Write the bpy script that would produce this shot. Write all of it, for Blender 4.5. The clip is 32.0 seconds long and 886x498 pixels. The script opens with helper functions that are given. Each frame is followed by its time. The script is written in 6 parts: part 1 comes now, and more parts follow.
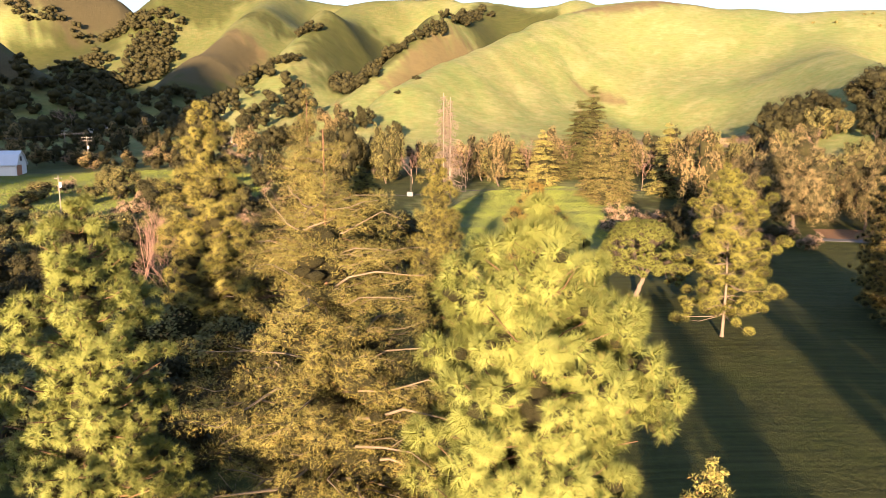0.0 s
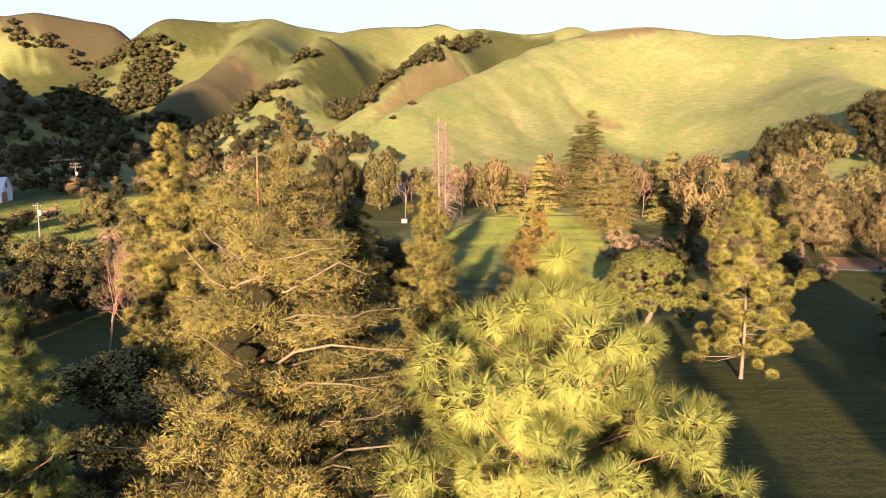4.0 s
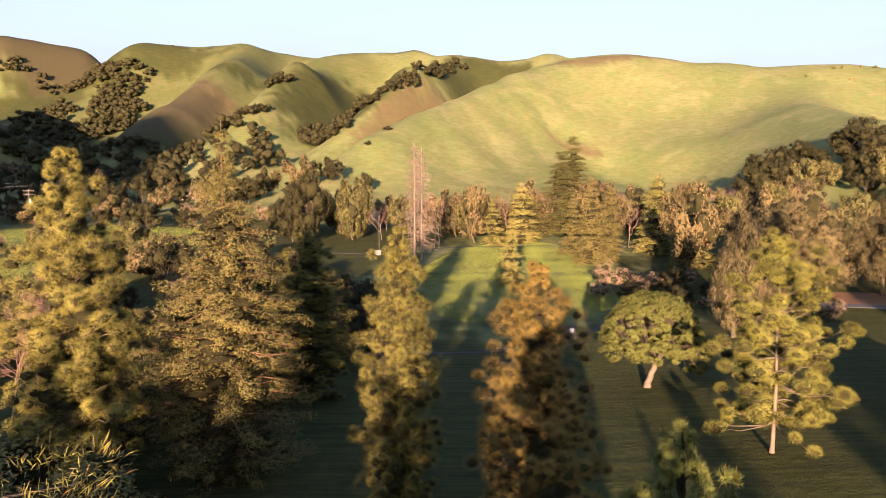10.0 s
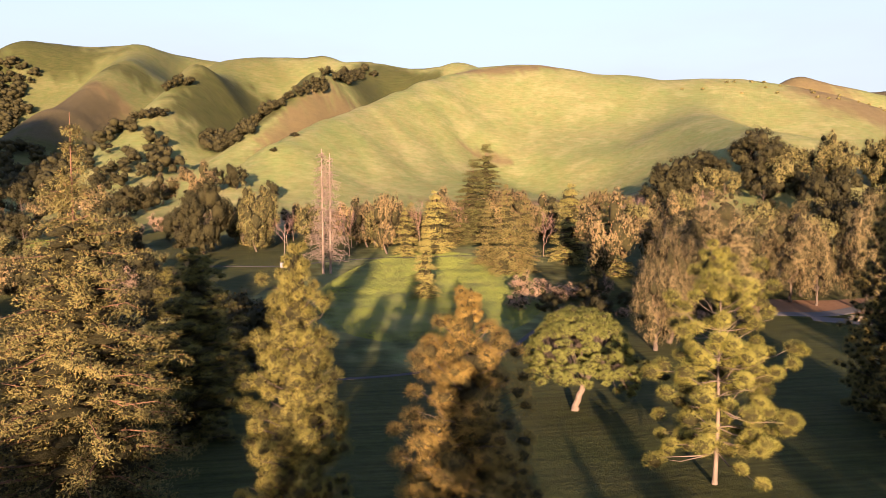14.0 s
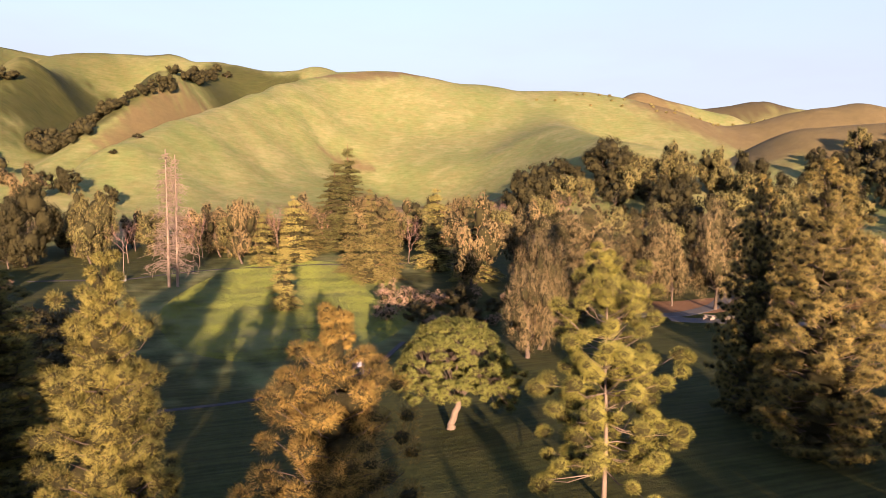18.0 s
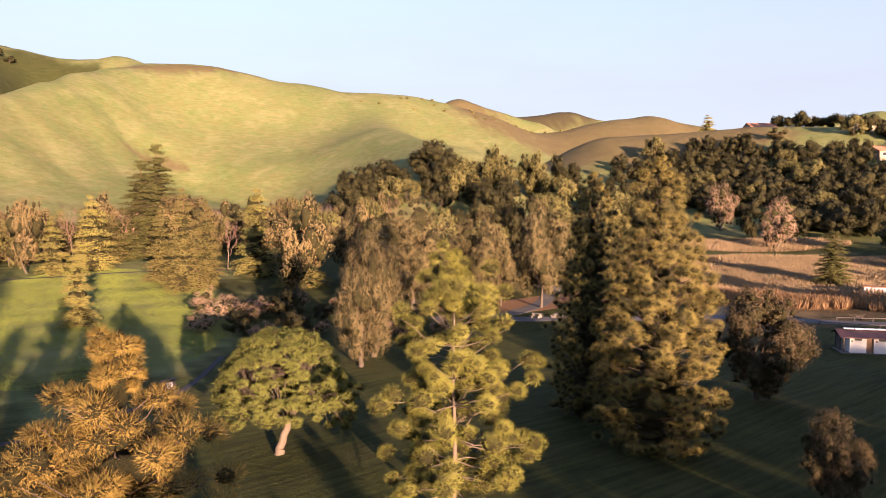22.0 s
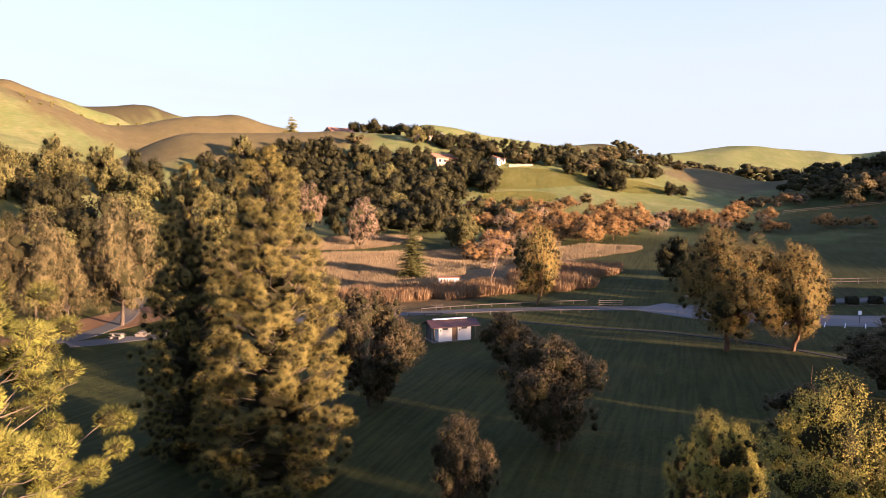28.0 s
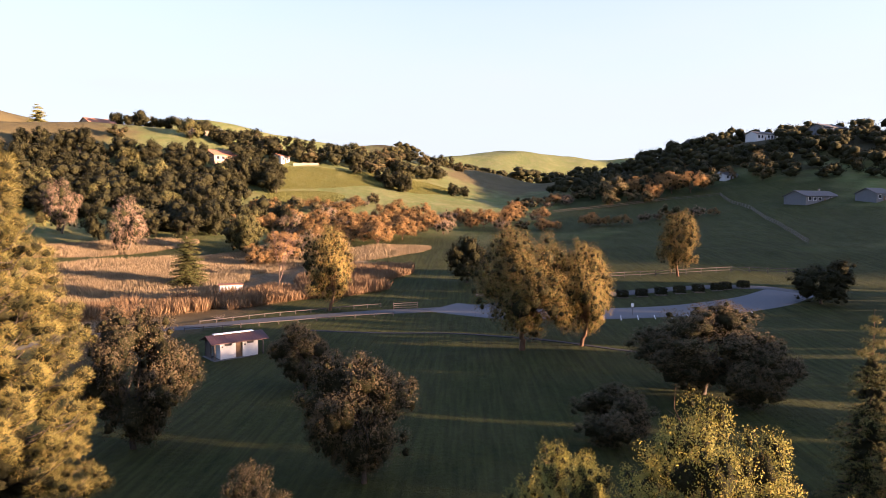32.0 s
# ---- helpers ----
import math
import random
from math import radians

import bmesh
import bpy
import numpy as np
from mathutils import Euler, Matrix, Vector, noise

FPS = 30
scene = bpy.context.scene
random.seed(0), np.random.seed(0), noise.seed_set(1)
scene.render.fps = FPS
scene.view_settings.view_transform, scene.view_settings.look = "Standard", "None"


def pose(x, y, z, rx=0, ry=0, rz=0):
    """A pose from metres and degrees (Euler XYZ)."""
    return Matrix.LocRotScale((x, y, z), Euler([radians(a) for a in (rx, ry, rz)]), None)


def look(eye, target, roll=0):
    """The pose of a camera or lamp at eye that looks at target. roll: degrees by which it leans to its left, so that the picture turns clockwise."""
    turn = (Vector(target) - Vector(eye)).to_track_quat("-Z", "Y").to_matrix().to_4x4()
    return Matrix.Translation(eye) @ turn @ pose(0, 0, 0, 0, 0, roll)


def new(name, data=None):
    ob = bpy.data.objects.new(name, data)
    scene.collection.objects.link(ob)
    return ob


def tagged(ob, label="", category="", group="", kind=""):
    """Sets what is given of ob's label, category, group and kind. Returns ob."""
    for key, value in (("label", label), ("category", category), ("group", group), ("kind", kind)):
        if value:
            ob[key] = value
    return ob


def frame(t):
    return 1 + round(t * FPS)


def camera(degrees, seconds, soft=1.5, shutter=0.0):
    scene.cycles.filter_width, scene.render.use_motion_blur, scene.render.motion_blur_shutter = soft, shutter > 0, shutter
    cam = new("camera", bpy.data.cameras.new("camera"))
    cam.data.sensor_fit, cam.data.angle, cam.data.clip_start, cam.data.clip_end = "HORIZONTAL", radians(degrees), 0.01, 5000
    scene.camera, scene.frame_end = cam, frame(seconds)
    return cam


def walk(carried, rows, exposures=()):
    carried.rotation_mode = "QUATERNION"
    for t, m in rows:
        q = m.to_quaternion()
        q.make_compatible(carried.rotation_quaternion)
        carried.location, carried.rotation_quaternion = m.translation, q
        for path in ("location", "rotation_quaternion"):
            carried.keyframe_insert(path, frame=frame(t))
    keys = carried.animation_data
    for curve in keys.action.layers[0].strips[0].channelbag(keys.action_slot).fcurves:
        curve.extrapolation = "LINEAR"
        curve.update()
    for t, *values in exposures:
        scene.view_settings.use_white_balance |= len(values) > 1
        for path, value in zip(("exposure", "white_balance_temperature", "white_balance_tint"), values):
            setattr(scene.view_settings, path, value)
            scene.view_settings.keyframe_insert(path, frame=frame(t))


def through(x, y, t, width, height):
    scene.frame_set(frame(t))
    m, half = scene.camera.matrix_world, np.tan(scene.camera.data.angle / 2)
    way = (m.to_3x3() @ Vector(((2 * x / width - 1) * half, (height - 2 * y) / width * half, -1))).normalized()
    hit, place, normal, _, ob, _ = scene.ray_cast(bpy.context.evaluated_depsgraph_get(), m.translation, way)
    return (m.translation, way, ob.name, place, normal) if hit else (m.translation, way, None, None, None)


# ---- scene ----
# ---- the camera and its flight ----
cam = camera(65.4, 32.0, 0.8)
PATH = [
    (0, (0.00, -0.01, 20.19), (1.61, 49.30, 12.07), 0.08),
    (1, (0.10, 1.24, 20.16), (1.76, 50.59, 12.32), 0.05),
    (2, (0.23, 2.60, 20.14), (1.94, 52.03, 12.79), 0.02),
    (3, (0.39, 4.06, 20.13), (2.17, 53.55, 13.27), 0.01),
    (3.5, (0.48, 4.81, 20.12), (2.28, 54.34, 13.53), -0.01),
    (5.5, (0.68, 8.10, 20.26), (2.66, 57.75, 14.73), -0.03),
    (6, (0.74, 9.00, 20.34), (2.75, 58.68, 15.05), -0.04),
    (7, (0.84, 10.76, 20.42), (2.96, 60.46, 15.43), -0.03),
    (8, (0.92, 12.55, 20.50), (3.15, 62.27, 15.69), 0.05),
    (9, (1.09, 14.21, 20.63), (3.44, 63.94, 15.95), 0.10),
    (10, (1.28, 16.17, 20.65), (4.76, 65.85, 16.16), 0.04),
    (11, (1.38, 17.86, 20.70), (6.14, 67.44, 16.35), 0.03),
    (12, (1.58, 19.67, 20.66), (7.79, 69.11, 16.49), -0.00),
    (13, (1.79, 21.40, 20.68), (9.70, 70.60, 16.66), -0.00),
    (14, (1.98, 23.04, 20.66), (11.79, 71.91, 16.77), 0.01),
    (14.5, (2.09, 23.82, 20.56), (12.88, 72.49, 16.76), -0.02),
    (16.5, (2.60, 26.64, 20.32), (17.68, 74.18, 16.82), -0.02),
    (17, (2.77, 27.39, 20.26), (19.16, 74.50, 16.82), 0.01),
    (18, (3.22, 28.90, 20.12), (22.54, 74.90, 16.79), -0.01),
    (19, (3.62, 30.10, 20.01), (25.69, 74.85, 16.76), -0.10),
    (20, (4.05, 31.48, 19.82), (28.83, 74.80, 16.69), -0.02),
    (21, (4.55, 32.73, 19.68), (32.02, 74.39, 16.57), 0.04),
    (22, (5.07, 33.71, 19.62), (35.28, 73.43, 16.53), 0.06),
    (23, (5.93, 34.78, 19.56), (39.28, 71.91, 16.47), -0.02),
    (24, (6.76, 36.02, 19.58), (43.69, 69.58, 16.47), 0.03),
    (25, (7.90, 37.27, 19.57), (48.00, 66.98, 16.47), 0.07),
    (26, (8.87, 38.29, 19.61), (51.75, 63.81, 16.51), -0.01),
    (26.5, (9.26, 38.76, 19.60), (53.50, 61.86, 16.52), -0.08),
    (28.5, (12.21, 40.58, 19.42), (59.92, 55.24, 16.35), -0.08),
    (29, (12.90, 40.98, 19.35), (61.14, 53.79, 16.30), -0.05),
    (30, (14.35, 41.59, 19.32), (63.38, 50.89, 16.27), -0.10),
    (31, (15.93, 42.14, 19.41), (65.53, 47.70, 16.36), -0.07),
    (32, (17.90, 42.44, 19.40), (67.79, 43.93, 16.32), -0.16),
]
EXPOSURES = [(0, 2.70, 6500, 26), (6, 2.46, 6500, 32), (12, 2.36, 6500, 37), (20, 2.24, 6500, 41), (32, 2.52, 6500, 38)]
walk(cam, [(t, look(eye, target, roll)) for t, eye, target, roll in PATH], EXPOSURES)

# ---- daylight: a low sun behind the first view, clear pale sky ----
SUN_TURN, SUN_HEIGHT = 192.4, 6.9
world = bpy.data.worlds.new("daylight")
scene.world = world
world.use_nodes = True
wn, wl = world.node_tree.nodes, world.node_tree.links
sky = wn.new("ShaderNodeTexSky")
sky.sky_type, sky.sun_disc = "NISHITA", False
sky.sun_elevation, sky.sun_rotation = radians(SUN_HEIGHT), radians(SUN_TURN)
sky.altitude, sky.air_density, sky.dust_density, sky.ozone_density = 100, 1.0, 2.2, 2.6
# thin high haze and faint low clouds whiten the blue
place = wn.new("ShaderNodeTexCoord")
stretch = wn.new("ShaderNodeMapping")
stretch.inputs["Scale"].default_value = (2.2, 2.2, 9.0)
puff = wn.new("ShaderNodeTexNoise")
puff.inputs["Scale"].default_value, puff.inputs["Detail"].default_value = 1.6, 5.0
thin = wn.new("ShaderNodeMapRange")
thin.inputs[1].default_value, thin.inputs[2].default_value, thin.inputs[3].default_value, thin.inputs[4].default_value = 0.42, 0.72, 0.86, 0.99
haze = wn.new("ShaderNodeMix")
haze.data_type = "RGBA"
haze.inputs[7].default_value = (1.12, 1.43, 1.43, 1)
wl.new(place.outputs["Generated"], stretch.inputs[0])
wl.new(stretch.outputs[0], puff.inputs["Vector"])
wl.new(puff.outputs[0], thin.inputs[0])
split = wn.new("ShaderNodeSeparateXYZ")
low = wn.new("ShaderNodeMapRange")
low.inputs[1].default_value, low.inputs[2].default_value, low.inputs[3].default_value, low.inputs[4].default_value = 0.16, 0.5, 1.0, 0.05
veil = wn.new("ShaderNodeMath")
veil.operation = "MULTIPLY"
wl.new(place.outputs["Generated"], split.inputs[0])
wl.new(split.outputs[2], low.inputs[0])
wl.new(thin.outputs[0], veil.inputs[0])
wl.new(low.outputs[0], veil.inputs[1])
wl.new(veil.outputs[0], haze.inputs[0])
wl.new(sky.outputs[0], haze.inputs[6])
wl.new(haze.outputs[2], wn["Background"].inputs[0])
wn["Background"].inputs[1].default_value = 0.122
lamp = bpy.data.lights.new("sun", "SUN")
lamp.energy, lamp.angle, lamp.color = 5.0, radians(0.6), (1.0, 0.735, 0.43)
sun = new("sun", lamp)
sun_from = Vector((math.sin(radians(SUN_TURN)), math.cos(radians(SUN_TURN)), math.tan(radians(SUN_HEIGHT))))
sun.matrix_world = look(sun_from * 100, (0, 0, 0))

# ---- materials ----
def material(name):
    m = bpy.data.materials.new(name)
    m.use_nodes = True
    return m, m.node_tree.nodes, m.node_tree.links, m.node_tree.nodes["Principled BSDF"]


def mixed(n, l, factor, a, b, kind="MIX"):
    """A colour mix; factor, a and b are sockets, numbers or colours."""
    x = n.new("ShaderNodeMix")
    x.data_type, x.blend_type = "RGBA", kind
    for slot, v in ((0, factor), (6, a), (7, b)):
        if isinstance(v, bpy.types.NodeSocket):
            l.new(v, x.inputs[slot])
        else:
            x.inputs[slot].default_value = (*v, 1) if isinstance(v, tuple) else v
    return x.outputs[2]


def grain(n, l, scale, detail=4.0, rough=0.6, coords=None, lo=0.3, hi=0.7):
    t = n.new("ShaderNodeTexNoise")
    t.inputs["Scale"].default_value, t.inputs["Detail"].default_value, t.inputs["Roughness"].default_value = scale, detail, rough
    if coords is not None:
        l.new(coords, t.inputs["Vector"])
    r = n.new("ShaderNodeMapRange")
    r.inputs[1].default_value, r.inputs[2].default_value = lo, hi
    l.new(t.outputs[0], r.inputs[0])
    return r.outputs[0]


def bumped(n, l, bsdf, height, strength, distance):
    b = n.new("ShaderNodeBump")
    b.inputs["Strength"].default_value, b.inputs["Distance"].default_value = strength, distance
    l.new(height, b.inputs["Height"])
    l.new(b.outputs[0], bsdf.inputs["Normal"])


def foliage(name, dark, light, old=None, share=0.12, through=0.3):
    """Leaves: each leaf its own tint, some old and dry, light coming through."""
    m, n, l, b = material(name)
    geo, info = n.new("ShaderNodeNewGeometry"), n.new("ShaderNodeObjectInfo")
    even = n.new("ShaderNodeMapRange")
    even.inputs[3].default_value, even.inputs[4].default_value = 0.2, 0.8
    l.new(geo.outputs["Random Per Island"], even.inputs[0])
    c = mixed(n, l, even.outputs[0], dark, light)
    pos = n.new("ShaderNodeTexCoord").outputs["Object"]
    patch = grain(n, l, 0.55, 3, 0.6, pos, 0.38, 0.62)
    c = mixed(n, l, patch, c, mixed(n, l, 0.45, c, light))
    if old:
        step = n.new("ShaderNodeMath")
        step.operation = "LESS_THAN"
        many = n.new("ShaderNodeMath")
        many.operation = "FRACT"
        times = n.new("ShaderNodeMath")
        times.operation = "MULTIPLY"
        times.inputs[1].default_value = 37.0
        l.new(geo.outputs["Random Per Island"], times.inputs[0])
        l.new(times.outputs[0], many.inputs[0])
        l.new(many.outputs[0], step.inputs[0])
        step.inputs[1].default_value = share * 0.6
        c = mixed(n, l, step.outputs[0], c, old)
    hsv = n.new("ShaderNodeHueSaturation")
    vary = n.new("ShaderNodeMapRange")
    vary.inputs[3].default_value, vary.inputs[4].default_value = 0.9, 1.35
    l.new(info.outputs["Random"], vary.inputs[0])
    l.new(vary.outputs[0], hsv.inputs["Value"])
    l.new(c, hsv.inputs["Color"])
    l.new(hsv.outputs[0], b.inputs["Base Color"])
    b.inputs["Roughness"].default_value = 0.7
    b.inputs["Specular IOR Level"].default_value = 0.12
    t = n.new("ShaderNodeBsdfTranslucent")
    l.new(hsv.outputs[0], t.inputs[0])
    mix = n.new("ShaderNodeMixShader")
    mix.inputs[0].default_value = through
    l.new(b.outputs[0], mix.inputs[1])
    l.new(t.outputs[0], mix.inputs[2])
    l.new(mix.outputs[0], n["Material Output"].inputs[0])
    return m


def plain(name, a, b_, scale=6.0, rough=0.8, metal=0.0, bump=0.3, depth=0.02, stretch=None):
    """A worn solid surface: two tints in fine and coarse grain, with a little relief."""
    m, n, l, b = material(name)
    co = n.new("ShaderNodeTexCoord").outputs["Object"]
    if stretch:
        mp = n.new("ShaderNodeMapping")
        mp.inputs["Scale"].default_value = stretch
        l.new(co, mp.inputs[0])
        co = mp.outputs[0]
    fine, coarse = grain(n, l, scale, 6, 0.65, co), grain(n, l, scale * 0.13, 3, 0.5, co)
    c = mixed(n, l, fine, a, b_)
    c = mixed(n, l, coarse, c, mixed(n, l, 0.35, c, a))
    l.new(c, b.inputs["Base Color"])
    b.inputs["Roughness"].default_value, b.inputs["Metallic"].default_value = rough, metal
    b.inputs["Specular IOR Level"].default_value = 0.5 if rough < 0.7 else 0.15
    bumped(n, l, b, fine, bump, depth)
    return m


BARK_PALE = plain("bark pale", (0.10, 0.078, 0.058), (0.18, 0.142, 0.105), 5, 0.9, 0, 0.8, 0.04, (1, 1, 0.25))
BARK_RED = plain("bark red brown", (0.09, 0.05, 0.03), (0.19, 0.11, 0.065), 6, 0.9, 0, 0.9, 0.05, (1, 1, 0.2))
BARK_DARK = plain("bark dark", (0.05, 0.04, 0.03), (0.13, 0.10, 0.075), 6, 0.9, 0, 0.9, 0.05, (1, 1, 0.25))
BARK_DEAD = plain("dead wood", (0.14, 0.105, 0.08), (0.24, 0.19, 0.15), 7, 0.85, 0, 0.6, 0.03, (1, 1, 0.2))
BARK_LIMB = plain("weathered limbs", (0.10, 0.08, 0.055), (0.18, 0.145, 0.10), 7, 0.85, 0, 0.6, 0.03, (1, 1, 0.3))
# twigs and needles coloured so dark to stand for the shade inside crowns
INNER_SHADE = plain("inner twigs and needles, shade put in the colour", (0.016, 0.016, 0.006), (0.062, 0.056, 0.02), 22, 0.95, 0, 1.0, 0.08)
TWIG_PINK = plain("bare twigs", (0.20, 0.12, 0.09), (0.34, 0.22, 0.17), 3, 0.9)
NEEDLE_GOLD = foliage("long golden green needles", (0.102, 0.124, 0.027), (0.196, 0.214, 0.056), (0.190, 0.134, 0.045), 0.06, 0.15)
NEEDLE_PINE = foliage("pine needles", (0.098, 0.098, 0.02), (0.202, 0.180, 0.045), (0.18, 0.115, 0.036), 0.08, 0.15)
NEEDLE_TUFT = foliage("bright tufted pine needles", (0.124, 0.130, 0.024), (0.254, 0.242, 0.052), (0.18, 0.115, 0.036), 0.06, 0.15)
NEEDLE_RUST = foliage("pine needles turned rusty", (0.124, 0.092, 0.020), (0.236, 0.166, 0.042), (0.156, 0.086, 0.029), 0.2, 0.15)
SPRAY_BROWN = foliage("drying conifer sprays", (0.106, 0.106, 0.026), (0.220, 0.194, 0.053), (0.166, 0.104, 0.036), 0.16, 0.15)
SPRAY_TIPPED = foliage("olive sprays with golden brown tips", (0.076, 0.072, 0.021), (0.170, 0.140, 0.040), (0.218, 0.138, 0.041), 0.16, 0.15)
SPRAY_DRAB = foliage("dull olive sprays", (0.093, 0.093, 0.028), (0.194, 0.168, 0.053), (0.202, 0.132, 0.047), 0.14, 0.15)
SPRAY_GREEN = foliage("dark conifer sprays", (0.044, 0.053, 0.015), (0.112, 0.110, 0.033), (0.125, 0.088, 0.031), 0.08, 0.15)
SPRAY_GOLD = foliage("light conifer sprays", (0.135, 0.144, 0.032), (0.248, 0.223, 0.064), (0.255, 0.160, 0.056), 0.12, 0.15)
LEAF_UMBRELLA = foliage("short dense needles", (0.066, 0.076, 0.017), (0.135, 0.142, 0.034), None, 0, 0.15)
LEAF_OAK = foliage("dark oak leaves", (0.013, 0.014, 0.006), (0.033, 0.031, 0.012), (0.060, 0.043, 0.017), 0.06, 0.15)
LEAF_OLIVE = foliage("olive leaves", (0.069, 0.069, 0.024), (0.161, 0.147, 0.050), (0.196, 0.125, 0.049), 0.10, 0.15)
LEAF_GUM = foliage("olive brown gum leaves", (0.094, 0.077, 0.035), (0.198, 0.158, 0.072), (0.248, 0.163, 0.078), 0.12, 0.15)
LEAF_DUSK = foliage("dull brown green leaves", (0.052, 0.043, 0.024), (0.122, 0.091, 0.046), (0.12, 0.075, 0.03), 0.18, 0.15)
LEAF_BROWN = foliage("russet autumn leaves", (0.128, 0.080, 0.027), (0.250, 0.156, 0.050), (0.165, 0.148, 0.038), 0.6, 0.15)
LEAF_MUTED = foliage("muted brown green leaves", (0.097, 0.077, 0.032), (0.201, 0.153, 0.068), (0.209, 0.129, 0.064), 0.2, 0.15)
LEAF_YELLOW = foliage("yellow green leaves", (0.150, 0.142, 0.028), (0.275, 0.236, 0.052), (0.25, 0.165, 0.04), 0.12, 0.15)
LEAF_ORANGE = foliage("orange willow leaves", (0.165, 0.092, 0.034), (0.285, 0.162, 0.058), (0.25, 0.165, 0.08), 0.2, 0.15)
LEAF_PINK = foliage("pinkish seed heads", (0.14, 0.098, 0.066), (0.27, 0.19, 0.125), (0.12, 0.08, 0.04), 0.15, 0.15)
LEAF_ROSE = foliage("pale rosy brown leaves", (0.19, 0.125, 0.085), (0.36, 0.245, 0.165), (0.15, 0.10, 0.05), 0.12, 0.15)
STRAW = foliage("dry straw", (0.155, 0.112, 0.062), (0.265, 0.196, 0.112), None, 0, 0.15)
REED = foliage("dry brown reeds", (0.12, 0.072, 0.038), (0.23, 0.145, 0.075), None, 0, 0.15)
GRASS_DRY = foliage("yellowing grass", (0.105, 0.105, 0.028), (0.175, 0.170, 0.050), None, 0, 0.15)
# brighter than the lawn sheet: low sunlight is part of this colour
GRASS_LIT = foliage("green grass, sunlight put in its colour", (0.075, 0.10, 0.016), (0.135, 0.165, 0.028), (0.16, 0.15, 0.05), 0.06, 0.2)
PATH_GREY = plain("dark grey path", (0.03, 0.03, 0.03), (0.05, 0.047, 0.044), 9, 0.9, 0, 0.2, 0.01)
ASPHALT = plain("worn asphalt", (0.07, 0.07, 0.07), (0.11, 0.105, 0.10), 14, 0.9, 0, 0.2, 0.01)
LOT = plain("worn grey paving", (0.095, 0.097, 0.10), (0.14, 0.14, 0.142), 9, 0.9, 0, 0.2, 0.01)
DIRT = plain("orange leaf litter and dirt", (0.12, 0.066, 0.034), (0.22, 0.128, 0.066), 3, 0.95, 0, 0.5, 0.05)
WHITE_WALL = plain("white painted wall", (0.52, 0.51, 0.49), (0.64, 0.63, 0.61), 4, 0.7, 0, 0.1, 0.005)
GREY_WALL = plain("grey timber wall", (0.11, 0.115, 0.12), (0.17, 0.175, 0.18), 5, 0.8, 0, 0.2, 0.01)
TAN_WALL = plain("tan stucco", (0.26, 0.195, 0.14), (0.36, 0.28, 0.205), 5, 0.85, 0, 0.2, 0.01)
RED_ROOF = plain("red brown metal roof", (0.07, 0.03, 0.026), (0.11, 0.05, 0.042), 5, 0.5, 0.2, 0.1, 0.005)
GREY_ROOF = plain("grey roof", (0.09, 0.085, 0.08), (0.15, 0.14, 0.135), 6, 0.85, 0, 0.3, 0.01)
TILE_ROOF = plain("terracotta roof", (0.28, 0.12, 0.07), (0.40, 0.19, 0.11), 7, 0.85, 0, 0.4, 0.02)
METAL_ROOF = plain("pale metal roof", (0.45, 0.46, 0.48), (0.58, 0.59, 0.60), 3, 0.4, 0.4, 0.1, 0.01)
DARK_WOOD = plain("dark weathered wood", (0.06, 0.05, 0.045), (0.13, 0.11, 0.095), 8, 0.9, 0, 0.4, 0.01, (1, 1, 0.2))
GREY_WOOD = plain("grey weathered wood", (0.13, 0.11, 0.09), (0.23, 0.20, 0.17), 8, 0.9, 0, 0.4, 0.01, (1, 1, 0.2))
DOOR_BROWN = plain("brown door", (0.14, 0.085, 0.05), (0.20, 0.13, 0.08), 6, 0.7)
WHITE_METAL = plain("white painted metal", (0.72, 0.72, 0.72), (0.80, 0.80, 0.80), 5, 0.5)
DARK_PAINT = plain("dark paint", (0.03, 0.03, 0.035), (0.06, 0.06, 0.065), 5, 0.6)
LINE_WHITE = plain("white road paint", (0.55, 0.55, 0.53), (0.68, 0.68, 0.66), 20, 0.8)


def glass_pane():
    m, n, l, b = material("window glass")
    b.inputs["Base Color"].default_value = (0.03, 0.035, 0.04, 1)
    b.inputs["Roughness"].default_value, b.inputs["IOR"].default_value = 0.06, 1.5
    c = grain(n, l, 3.0, 2)
    bumped(n, l, b, c, 0.05, 0.01)
    return m


GLASS = glass_pane()


